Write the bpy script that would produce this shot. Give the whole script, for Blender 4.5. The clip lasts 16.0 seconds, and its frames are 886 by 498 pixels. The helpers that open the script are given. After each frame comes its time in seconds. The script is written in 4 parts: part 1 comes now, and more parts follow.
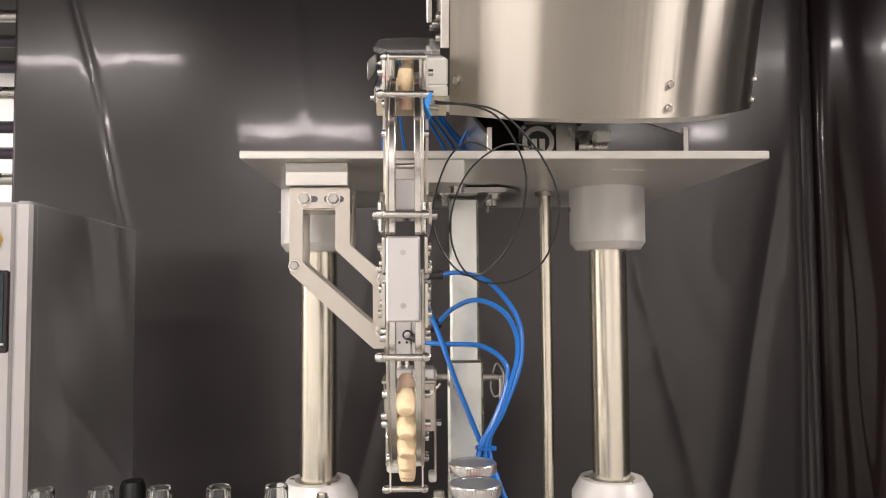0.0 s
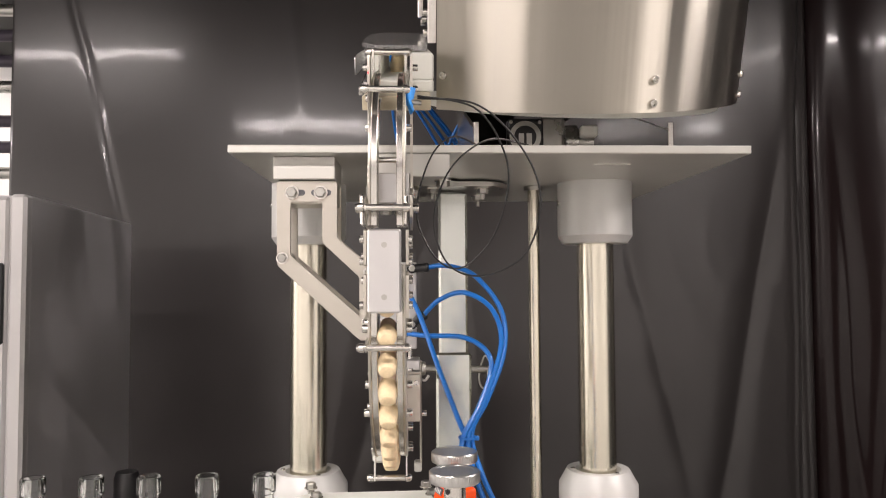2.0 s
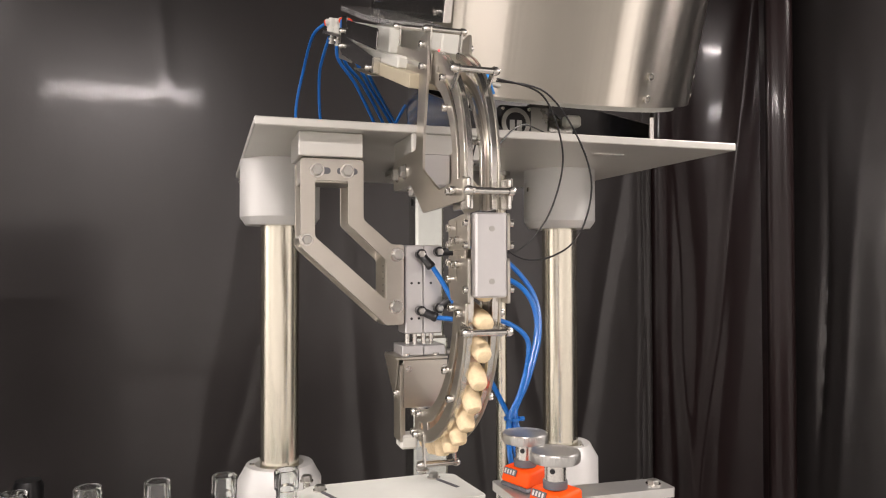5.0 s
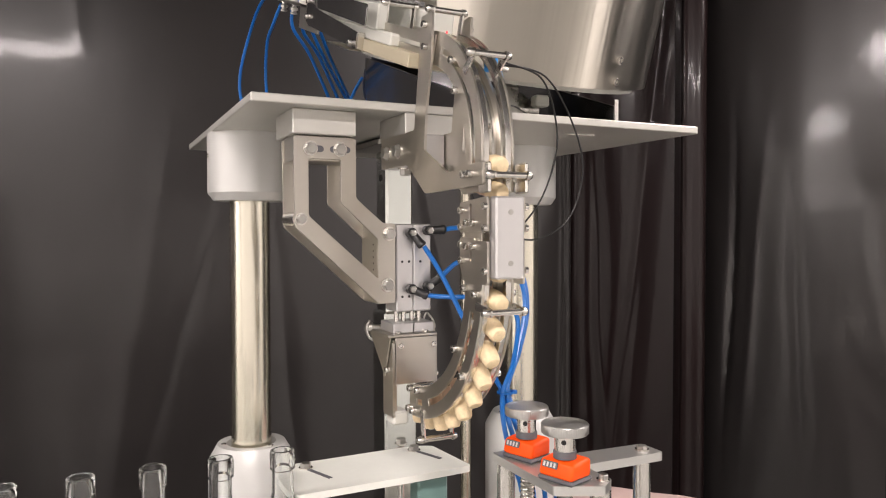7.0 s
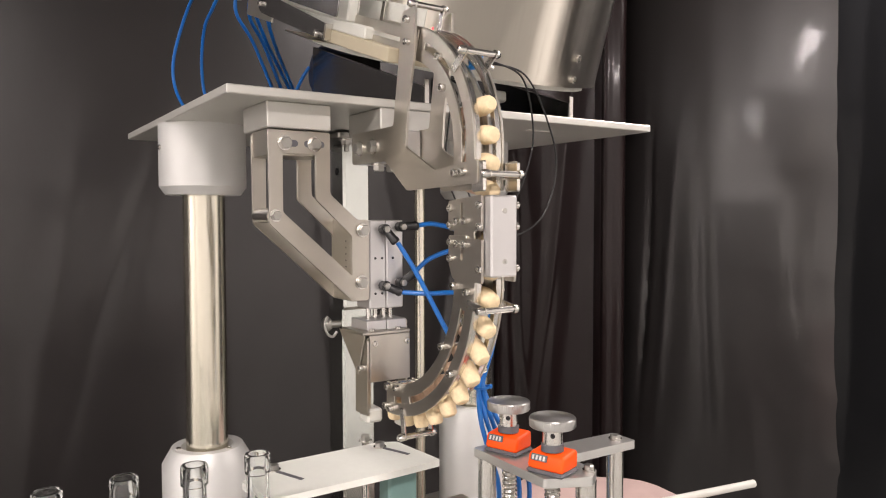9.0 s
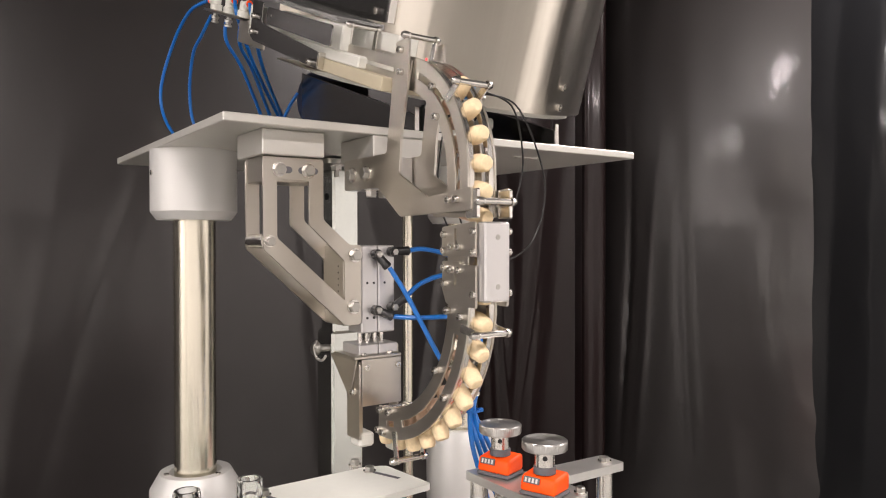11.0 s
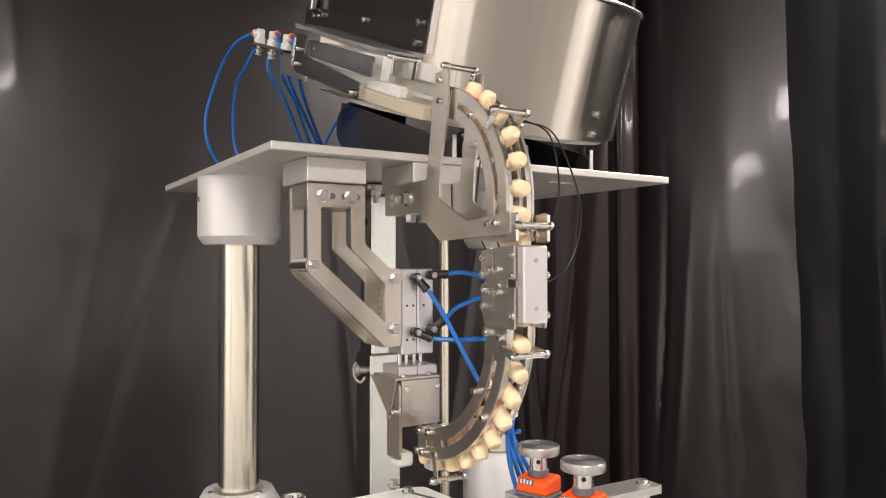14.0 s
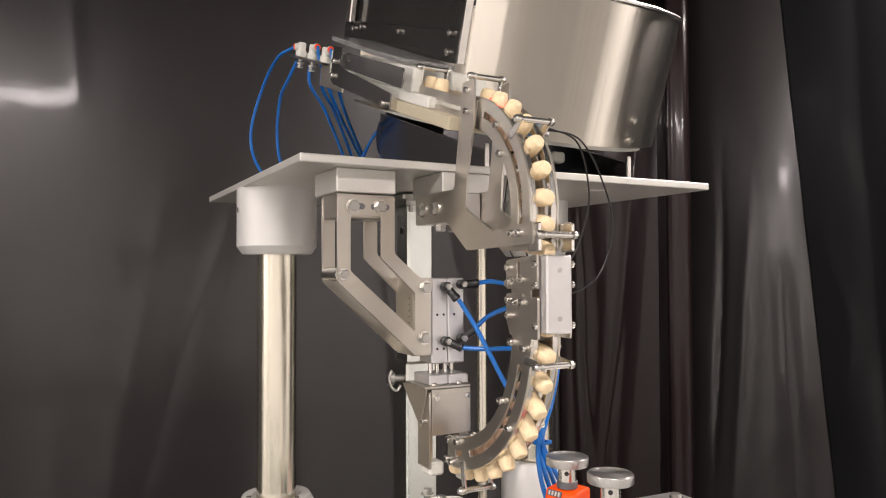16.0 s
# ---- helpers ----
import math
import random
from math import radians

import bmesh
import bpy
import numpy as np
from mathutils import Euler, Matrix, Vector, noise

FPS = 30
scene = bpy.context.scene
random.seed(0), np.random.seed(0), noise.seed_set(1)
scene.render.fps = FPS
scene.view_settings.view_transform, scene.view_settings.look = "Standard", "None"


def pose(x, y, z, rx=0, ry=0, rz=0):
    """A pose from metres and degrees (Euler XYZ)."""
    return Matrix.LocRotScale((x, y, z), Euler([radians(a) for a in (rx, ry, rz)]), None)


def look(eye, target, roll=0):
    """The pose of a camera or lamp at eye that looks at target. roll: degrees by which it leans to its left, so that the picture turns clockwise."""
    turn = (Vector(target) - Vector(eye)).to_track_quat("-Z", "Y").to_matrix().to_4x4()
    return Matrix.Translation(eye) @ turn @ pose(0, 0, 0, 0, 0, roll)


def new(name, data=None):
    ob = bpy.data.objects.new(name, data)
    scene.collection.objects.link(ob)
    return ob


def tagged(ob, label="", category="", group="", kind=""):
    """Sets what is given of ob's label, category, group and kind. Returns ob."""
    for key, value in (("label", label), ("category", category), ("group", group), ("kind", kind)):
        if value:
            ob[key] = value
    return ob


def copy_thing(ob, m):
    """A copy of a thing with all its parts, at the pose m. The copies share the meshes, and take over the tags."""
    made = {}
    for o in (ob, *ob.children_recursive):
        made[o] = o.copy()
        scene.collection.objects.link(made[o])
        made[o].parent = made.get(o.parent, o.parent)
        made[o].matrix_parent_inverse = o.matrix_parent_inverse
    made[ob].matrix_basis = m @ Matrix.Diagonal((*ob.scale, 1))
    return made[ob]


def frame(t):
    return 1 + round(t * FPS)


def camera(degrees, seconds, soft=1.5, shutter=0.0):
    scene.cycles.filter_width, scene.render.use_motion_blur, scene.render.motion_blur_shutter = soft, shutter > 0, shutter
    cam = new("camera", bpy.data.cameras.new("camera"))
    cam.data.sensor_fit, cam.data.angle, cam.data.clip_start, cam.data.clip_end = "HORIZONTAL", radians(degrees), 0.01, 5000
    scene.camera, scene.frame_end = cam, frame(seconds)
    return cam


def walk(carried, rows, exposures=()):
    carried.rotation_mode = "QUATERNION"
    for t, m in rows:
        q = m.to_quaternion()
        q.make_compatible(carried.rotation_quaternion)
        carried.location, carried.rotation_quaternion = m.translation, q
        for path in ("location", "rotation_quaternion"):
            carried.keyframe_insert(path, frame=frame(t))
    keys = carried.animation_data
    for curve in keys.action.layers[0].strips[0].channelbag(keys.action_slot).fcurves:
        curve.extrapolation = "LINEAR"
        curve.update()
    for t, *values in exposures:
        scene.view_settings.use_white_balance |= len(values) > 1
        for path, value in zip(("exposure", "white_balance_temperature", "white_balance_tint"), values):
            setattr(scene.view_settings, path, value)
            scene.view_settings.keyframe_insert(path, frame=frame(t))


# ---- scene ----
cam = camera(62.6, 16.0, 1.1)
PATH = [
    (0, (0.006, 0.015, 1.473), (0.085, 2.01, 1.578), -0.4),
    (0.5, (0.01, 0.009, 1.472), (0.066, 2.006, 1.575), -0.4),
    (1, (0.013, 0.006, 1.47), (0.068, 2.003, 1.568), -0.4),
    (1.5, (0.016, 0.003, 1.472), (0.079, 2.0, 1.565), -0.3),
    (2, (0.025, 0.002, 1.47), (0.102, 1.999, 1.561), -0.3),
    (2.5, (0.024, 0.0, 1.473), (0.136, 1.995, 1.56), -0.3),
    (3, (-0.019, 0.002, 1.477), (0.155, 1.993, 1.556), -0.2),
    (3.2, (-0.046, 0.004, 1.478), (0.163, 1.992, 1.555), -0.2),
    (5.3, (-0.277, 0.061, 1.473), (0.396, 1.944, 1.505), -0.1),
    (5.5, (-0.284, 0.056, 1.473), (0.422, 1.927, 1.5), -0.1),
    (6, (-0.311, 0.05, 1.483), (0.459, 1.896, 1.486), -0.1),
    (6.5, (-0.34, 0.058, 1.485), (0.487, 1.879, 1.458), -0.1),
    (7, (-0.374, 0.09, 1.489), (0.499, 1.889, 1.436), -0.1),
    (7.5, (-0.404, 0.113, 1.493), (0.525, 1.883, 1.418), -0.2),
    (8, (-0.425, 0.13, 1.495), (0.569, 1.863, 1.406), -0.2),
    (8.5, (-0.439, 0.142, 1.495), (0.614, 1.84, 1.402), -0.1),
    (9, (-0.449, 0.135, 1.499), (0.65, 1.805, 1.414), -0.1),
    (9.2, (-0.451, 0.13, 1.51), (0.655, 1.793, 1.409), -0.2),
    (11.5, (-0.474, 0.132, 1.502), (0.677, 1.767, 1.498), -0.1),
    (12, (-0.478, 0.129, 1.503), (0.669, 1.768, 1.51), -0.1),
    (12.5, (-0.485, 0.125, 1.503), (0.655, 1.769, 1.522), -0.1),
    (13, (-0.49, 0.124, 1.503), (0.632, 1.779, 1.53), -0.1),
    (13.5, (-0.493, 0.12, 1.502), (0.608, 1.79, 1.54), -0.1),
    (14, (-0.49, 0.118, 1.501), (0.586, 1.804, 1.546), -0.1),
    (14.5, (-0.486, 0.111, 1.501), (0.559, 1.815, 1.553), -0.1),
    (15, (-0.477, 0.103, 1.502), (0.537, 1.826, 1.56), -0.1),
    (15.5, (-0.467, 0.1, 1.503), (0.513, 1.842, 1.564), -0.2),
    (16, (-0.462, 0.099, 1.504), (0.482, 1.861, 1.568), -0.2),
]
walk(cam, [(t, look(eye, target, roll)) for t, eye, target, roll in PATH])


# ---------------------------------------------------------------- world and lamps
world = bpy.data.worlds.new("world")
scene.world = world
world.use_nodes = True
world.node_tree.nodes["Background"].inputs[0].default_value = (0.9, 0.92, 1.0, 1)
world.node_tree.nodes["Background"].inputs[1].default_value = 0.05


# place in plan and power of the fluorescent battens
# the one at x -4.89 is unseen, added to brighten the south wall
LAMPS = ((-0.92, -1.05, 94), (3.05, -1.05, 106), (-4.89, -1.05, 118), (-1.95, 1.0, 30), (1.90, 1.0, 66), (-3.0, 3.85, 40))
CROSS_LAMPS = ((-6.1, 1.15, 180),)


def tube_lamp(x, y, z, length, power, turn=0):
    """A fluorescent batten under the ceiling: the fitting and its light."""
    lamp = new("ceiling_light")
    lamp.matrix_basis = pose(x, y, z, 0, 0, turn)
    tagged(lamp, "white fluorescent batten fixed under the ceiling", "lamp", "ceiling battens")
    part("housing", box((0, 0, 0.0205), (length, 0.09, 0.039), 0.005), M["white_paint"], lamp)
    light = bpy.data.lights.new("tube", "AREA")
    light.shape, light.size, light.size_y = "RECTANGLE", length, 0.07
    light.energy, light.color = power, (1.0, 0.895, 0.865)
    ob = new("tube_light", light)
    ob.matrix_basis = pose(x, y, z, 0, 0, turn)
    return lamp


# ---------------------------------------------------------------- materials
M = {}


def material(name, color, rough=0.5, metal=0.0, vary=0.12, scale=12.0, bump=0.0, bump_scale=80.0, stretch=(1, 1, 1), spec=0.5, rough_vary=0.0, coat=0.0, aniso=0.0, bump_dist=0.001):
    """A surface with two scales of variation in colour and a fine relief."""
    m = bpy.data.materials.new(name)
    m.use_nodes = True
    nt = m.node_tree
    b = nt.nodes["Principled BSDF"]
    b.inputs["Roughness"].default_value = rough
    b.inputs["Metallic"].default_value = metal
    b.inputs["Specular IOR Level"].default_value = spec
    b.inputs["Coat Weight"].default_value = coat
    b.inputs["Coat Roughness"].default_value = 0.10
    if aniso:
        tan = nt.nodes.new("ShaderNodeTangent")
        tan.direction_type, tan.axis = "RADIAL", "Z"
        nt.links.new(tan.outputs[0], b.inputs["Tangent"])
        b.inputs["Anisotropic"].default_value = aniso
        b.inputs["Anisotropic Rotation"].default_value = 0.25
    co = nt.nodes.new("ShaderNodeTexCoord")
    mp = nt.nodes.new("ShaderNodeMapping")
    mp.inputs["Scale"].default_value = stretch
    nt.links.new(co.outputs["Object"], mp.inputs["Vector"])
    n1 = nt.nodes.new("ShaderNodeTexNoise")
    n1.inputs["Scale"].default_value, n1.inputs["Detail"].default_value = scale, 6
    n2 = nt.nodes.new("ShaderNodeTexNoise")
    n2.inputs["Scale"].default_value, n2.inputs["Detail"].default_value = bump_scale, 4
    nt.links.new(mp.outputs[0], n1.inputs["Vector"])
    nt.links.new(mp.outputs[0], n2.inputs["Vector"])
    mix = nt.nodes.new("ShaderNodeMath")
    mix.operation = "MULTIPLY_ADD"
    nt.links.new(n2.outputs["Fac"], mix.inputs[0])
    mix.inputs[1].default_value = 0.4
    nt.links.new(n1.outputs["Fac"], mix.inputs[2])
    ramp = nt.nodes.new("ShaderNodeValToRGB")
    ramp.color_ramp.elements[0].position, ramp.color_ramp.elements[1].position = 0.4, 1.0
    lo, hi = 1 - vary, 1 + vary
    ramp.color_ramp.elements[0].color = (color[0] * lo, color[1] * lo, color[2] * lo, 1)
    ramp.color_ramp.elements[1].color = (min(1, color[0] * hi), min(1, color[1] * hi), min(1, color[2] * hi), 1)
    nt.links.new(mix.outputs[0], ramp.inputs[0])
    nt.links.new(ramp.outputs[0], b.inputs["Base Color"])
    if rough_vary:
        r = nt.nodes.new("ShaderNodeMapRange")
        r.inputs["From Min"].default_value, r.inputs["From Max"].default_value = 0.5, 0.95
        r.inputs["To Min"].default_value, r.inputs["To Max"].default_value = rough - rough_vary, rough + rough_vary
        nt.links.new(mix.outputs[0], r.inputs["Value"])
        nt.links.new(r.outputs[0], b.inputs["Roughness"])
    if bump:
        bp = nt.nodes.new("ShaderNodeBump")
        bp.inputs["Strength"].default_value, bp.inputs["Distance"].default_value = bump, bump_dist
        nt.links.new(n2.outputs["Fac"], bp.inputs["Height"])
        nt.links.new(bp.outputs[0], b.inputs["Normal"])
        if coat:
            nt.links.new(bp.outputs[0], b.inputs["Coat Normal"])
    M[name] = m
    return m


material("white_paint", (0.78, 0.77, 0.73), 0.5, 0, 0.05)
material("wall_paint", (0.70, 0.69, 0.67), 0.7, 0, 0.05, 2.0)
material("ceiling_grey", (0.045, 0.045, 0.045), 0.8, 0, 0.1, 1.0)
material("floor_epoxy", (0.32, 0.325, 0.31), 0.35, 0, 0.12, 1.5)
material("plate_anodised", (0.57, 0.56, 0.52), 0.42, 0.55, 0.05, 9, 0.05, 900)
material("cast_white", (0.60, 0.60, 0.58), 0.42, 0.3, 0.05, 10, 0.3, 700)
material("aluminium", (0.60, 0.59, 0.585), 0.36, 0.8, 0.06, 20, 0.04, 800)
material("steel", (0.66, 0.64, 0.60), 0.24, 1.0, 0.07, 30, 0.02, 500)
material("steel_brushed", (0.54, 0.51, 0.455), 0.31, 1.0, 0.04, 14, 0.0, 45, (1, 1, 2), rough_vary=0.025)
material("drum_steel", (0.48, 0.452, 0.395), 0.35, 1.0, 0.05, 8, 1.0, 12, (1, 1, 0.02), aniso=1.0, bump_dist=0.0035)
material("chrome_rod", (0.71, 0.675, 0.57), 0.23, 1.0, 0.03, 10, 0.02, 60, (5, 5, 0.25), rough_vary=0.02)
material("zinc", (0.46, 0.45, 0.42), 0.36, 1.0, 0.12, 14, 0.2, 120, rough_vary=0.1)
material("zinc_tube", (0.64, 0.665, 0.63), 0.19, 1.0, 0.14, 9, 0.15, 60, (1, 1, 0.4), rough_vary=0.05)
material("blue_hose", (0.006, 0.14, 0.50), 0.28, 0, 0.06, 20, spec=0.6)
material("blue_tape", (0.04, 0.30, 0.80), 0.45, 0, 0.1, 60)
material("black_plastic", (0.012, 0.012, 0.013), 0.35, 0, 0.15, 40)
material("black_cable", (0.01, 0.01, 0.01), 0.4, 0, 0.1, 40)
material("dark_panel", (0.022, 0.021, 0.020), 0.12, 0, 0.1, 8)
material("arm_satin", (0.60, 0.595, 0.57), 0.36, 0.85, 0.06, 12, 0.2, 600)
material("turned_steel", (0.60, 0.59, 0.57), 0.36, 1.0, 0.05, 30, 0.03, 200, aniso=0.5)
material("guide_white", (0.82, 0.83, 0.77), 0.42, 0, 0.05, 7, 0.1, 90)
material("orange", (0.95, 0.085, 0.003), 0.45, 0, 0.05, 20, 0.1, 300, spec=0.3)
material("grey_plastic", (0.10, 0.10, 0.11), 0.45, 0, 0.08, 30)
material("pom_white", (0.60, 0.60, 0.55), 0.45, 0, 0.06, 7, 0.1, 90)
material("pom_cream", (0.44, 0.39, 0.28), 0.45, 0, 0.08, 9, 0.1, 90)
material("cork", (0.78, 0.63, 0.40), 0.75, 0, 0.12, 260, 0.5, 900)
material("cork_cap", (0.72, 0.53, 0.39), 0.55, 0, 0.14, 160, 0.3, 600)
material("pink_cloth", (0.50, 0.36, 0.33), 0.85, 0, 0.08, 20, 0.5, 500)
material("mirror_steel", (0.34, 0.335, 0.33), 0.14, 1.0, 0.04, 10)
material("navy", (0.012, 0.02, 0.05), 0.35, 0, 0.1, 20)
material("rack_paint", (0.05, 0.04, 0.06), 0.5, 0, 0.1, 5)
material("cabinet_steel", (0.50, 0.49, 0.485), 0.32, 0.40, 0.04, 4, 0.0, 60, (1, 1, 0.3), rough_vary=0.05, aniso=0.75)
material("cabinet_side", (0.52, 0.51, 0.52), 0.40, 0.42, 0.05, 4, 0.5, 6, (1, 1, 0.06), aniso=0.9, bump_dist=0.004)
material("screen_glass", (0.012, 0.03, 0.035), 0.1, 0, 0.3, 5)
material("yellow_cap", (0.75, 0.50, 0.02), 0.4, 0, 0.05)
material("digits", (0.55, 0.54, 0.52), 0.4, 0, 0.04)
material("teal_plastic", (0.16, 0.27, 0.25), 0.4, 0, 0.08)


def sheeting(name, color, rough, coat, crinkle, weave, spec):
    """Black plastic sheeting: broad crinkles, and a fine weave of vertical and level threads."""
    material(name, color, rough, 0, 0.18, 1.6, crinkle, 7.5, (1, 1, 0.55), spec=spec, coat=coat, bump_dist=0.005)
    nt = M[name].node_tree
    b = nt.nodes["Principled BSDF"]
    b.inputs["Coat Roughness"].default_value = 0.08
    first = b.inputs["Normal"].links[0].from_node
    co = nt.nodes.new("ShaderNodeTexCoord")
    above = first
    for stretch, dist in (((5, 5, 60), weave), ((55, 55, 2.2), weave * 1.5), ((6, 6, 0.9), weave * 5), ((19, 19, 13), weave * 7), ((48, 48, 30), weave * 2)):
        mp = nt.nodes.new("ShaderNodeMapping")
        mp.inputs["Scale"].default_value = stretch
        nt.links.new(co.outputs["Object"], mp.inputs["Vector"])
        n = nt.nodes.new("ShaderNodeTexNoise")
        n.inputs["Scale"].default_value, n.inputs["Detail"].default_value = 1.0, 3
        nt.links.new(mp.outputs[0], n.inputs["Vector"])
        bp = nt.nodes.new("ShaderNodeBump")
        bp.inputs["Strength"].default_value, bp.inputs["Distance"].default_value = 1.0, dist
        nt.links.new(n.outputs["Fac"], bp.inputs["Height"])
        nt.links.new(bp.outputs[0], above.inputs["Normal"])
        above = bp


sheeting("sheet", (0.029, 0.026, 0.0255), 0.28, 0.38, 0.15, 0.00010, 0.8)
sheeting("sheet_flat", (0.028, 0.0249, 0.0241), 0.30, 0.26, 0.14, 0.00006, 0.48)
# a dull red reflection is put into the base colour of this black sheeting
sheeting("sheet_reflected_red", (0.0125, 0.0068, 0.0068), 0.28, 0.22, 0.05, 0.00004, 0.20)
sheeting("sheet_dark", (0.013, 0.0135, 0.0150), 0.30, 0.30, 0.20, 0.00012, 0.30)
material("wall_grey", (0.85, 0.84, 0.82), 0.7, 0, 0.05, 2.0)


def clear(name, color, rough=0.02, ior=1.45):
    m = bpy.data.materials.new(name)
    m.use_nodes = True
    b = m.node_tree.nodes["Principled BSDF"]
    b.inputs["Base Color"].default_value = (*color, 1)
    b.inputs["Roughness"].default_value = rough
    b.inputs["Transmission Weight"].default_value = 1.0
    b.inputs["IOR"].default_value = ior
    M[name] = m


clear("glass", (0.97, 0.985, 0.98))
clear("acrylic", (0.96, 0.96, 0.95), 0.05, 1.35)
lid_nodes = M["acrylic"].node_tree.nodes["Principled BSDF"]
lid_nodes.inputs["Transmission Weight"].default_value = 0.86
lid_nodes.inputs["Roughness"].default_value = 0.06
glow = bpy.data.materials.new("red_beam")
glow.use_nodes = True
glow.node_tree.nodes["Principled BSDF"].inputs["Base Color"].default_value = (0.8, 0.05, 0.05, 1)
glow.node_tree.nodes["Principled BSDF"].inputs["Emission Color"].default_value = (1.0, 0.05, 0.06, 1)
glow.node_tree.nodes["Principled BSDF"].inputs["Emission Strength"].default_value = 1.5
M["red_beam"] = glow


# ---------------------------------------------------------------- mesh helpers
def part(name, bm, mat, parent=None, label="", smooth=True):
    """Links a bmesh as one mesh object, under a thing or a part."""
    me = bpy.data.meshes.new(name)
    bmesh.ops.recalc_face_normals(bm, faces=bm.faces)
    bm.to_mesh(me)
    bm.free()
    if smooth:
        me.shade_smooth()
        me.set_sharp_from_angle(angle=radians(35))
    me.materials.append(mat)
    ob = new(name, me)
    if parent is not None:
        ob.parent = parent
    if label:
        ob["label"] = label
    return ob


def thing(name, label, category, group="", kind="", at=(0, 0, 0)):
    ob = new(name)
    ob.location = at
    ob.empty_display_size = 0.02
    return tagged(ob, label, category, group, kind)


def box(c, s, bevel=0.001, seg=1, rot=None):
    bm = bmesh.new()
    bmesh.ops.create_cube(bm, size=1)
    bmesh.ops.scale(bm, vec=s, verts=bm.verts)
    if bevel:
        bmesh.ops.bevel(bm, geom=bm.edges[:], offset=bevel, segments=seg, profile=0.5, affect="EDGES")
    if rot is not None:
        bmesh.ops.transform(bm, matrix=rot, verts=bm.verts)
    bmesh.ops.translate(bm, vec=c, verts=bm.verts)
    return bm


def lathe(profile, p0=(0, 0, 0), axis=(0, 0, 1), seg=32):
    """A turned body: profile of (radius, height) along the axis from p0."""
    bm = bmesh.new()
    rings = []
    q = Vector(axis).to_track_quat("Z", "Y").to_matrix()
    for r, h in profile:
        if r < 1e-6:
            rings.append([bm.verts.new(Vector(p0) + q @ Vector((0, 0, h)))])
        else:
            rings.append([bm.verts.new(Vector(p0) + q @ Vector((r * math.cos(2 * math.pi * i / seg), r * math.sin(2 * math.pi * i / seg), h))) for i in range(seg)])
    for a, b in zip(rings, rings[1:]):
        for i in range(seg):
            j = (i + 1) % seg
            if len(a) == 1 and len(b) == 1:
                continue
            if len(a) == 1:
                bm.faces.new((a[0], b[i], b[j]))
            elif len(b) == 1:
                bm.faces.new((a[i], a[j], b[0]))
            else:
                bm.faces.new((a[i], a[j], b[j], b[i]))
    return bm


def rod(p0, p1, r, seg=16, bevel=0.0004):
    d = Vector(p1) - Vector(p0)
    n = d.length
    return lathe([(0, 0), (r - bevel, 0), (r, bevel), (r, n - bevel), (r - bevel, n), (0, n)], p0, d, seg)


def smooth_path(points, n=8):
    """A smooth line through the points."""
    pts = [Vector(p) for p in points]
    out = []
    for i in range(len(pts) - 1):
        a, b = pts[max(i - 1, 0)], pts[i]
        c, d = pts[i + 1], pts[min(i + 2, len(pts) - 1)]
        for k in range(n):
            t = k / n
            out.append(0.5 * (2 * b + (c - a) * t + (2 * a - 5 * b + 4 * c - d) * t * t + (3 * b - a - 3 * c + d) * t ** 3))
    out.append(pts[-1])
    return out


def hose(points, r, seg=10, n=8):
    """A round hose along a smooth line."""
    line = smooth_path(points, n)
    bm = bmesh.new()
    rings, up = [], None
    for i, p in enumerate(line):
        d = (line[min(i + 1, len(line) - 1)] - line[max(i - 1, 0)]).normalized()
        if up is None:
            up = d.orthogonal().normalized()
        up = (up - d * up.dot(d)).normalized()
        side = d.cross(up)
        rings.append([bm.verts.new(p + r * (math.cos(2 * math.pi * k / seg) * up + math.sin(2 * math.pi * k / seg) * side)) for k in range(seg)])
    for a, b in zip(rings, rings[1:]):
        for k in range(seg):
            bm.faces.new((a[k], a[(k + 1) % seg], b[(k + 1) % seg], b[k]))
    bm.faces.new(rings[0][::-1])
    bm.faces.new(rings[-1])
    return bm


def cut_plate(outline, holes, place, normal_step, bevel=0.0005):
    """A sheet with holes. place maps (u, v) to a point; normal_step is the thickness as a vector."""
    bm = bmesh.new()
    for loop in [outline] + list(holes):
        vs = [bm.verts.new(place(u, v)) for u, v in loop]
        for a, b in zip(vs, vs[1:] + vs[:1]):
            bm.edges.new((a, b))
    bmesh.ops.triangle_fill(bm, edges=bm.edges[:], use_beauty=True)
    res = bmesh.ops.extrude_face_region(bm, geom=bm.faces[:])
    verts = [g for g in res["geom"] if isinstance(g, bmesh.types.BMVert)]
    bmesh.ops.translate(bm, vec=normal_step, verts=verts)
    if bevel:
        bmesh.ops.recalc_face_normals(bm, faces=bm.faces)
        rims = [e for e in bm.edges if len(e.link_faces) == 2 and e.calc_face_angle(0) > radians(70) and abs((e.verts[0].co - e.verts[1].co).normalized().dot(Vector(normal_step).normalized())) < 0.3]
        bmesh.ops.bevel(bm, geom=rims, offset=min(bevel, Vector(normal_step).length * 0.3), segments=1, affect="EDGES", clamp_overlap=True)
    return bm


def rounded(points, r, n=4):
    """Rounds the corners of a polygon."""
    out = []
    for i, p in enumerate(points):
        p = Vector(p)
        a, b = Vector(points[i - 1]), Vector(points[(i + 1) % len(points)])
        da, db = (a - p), (b - p)
        k = min(r, da.length * 0.45, db.length * 0.45)
        q0, q1 = p + da.normalized() * k, p + db.normalized() * k
        for j in range(n + 1):
            t = j / n
            out.append(((1 - t) ** 2 * q0 + 2 * t * (1 - t) * p + t * t * q1)[:])
    return out


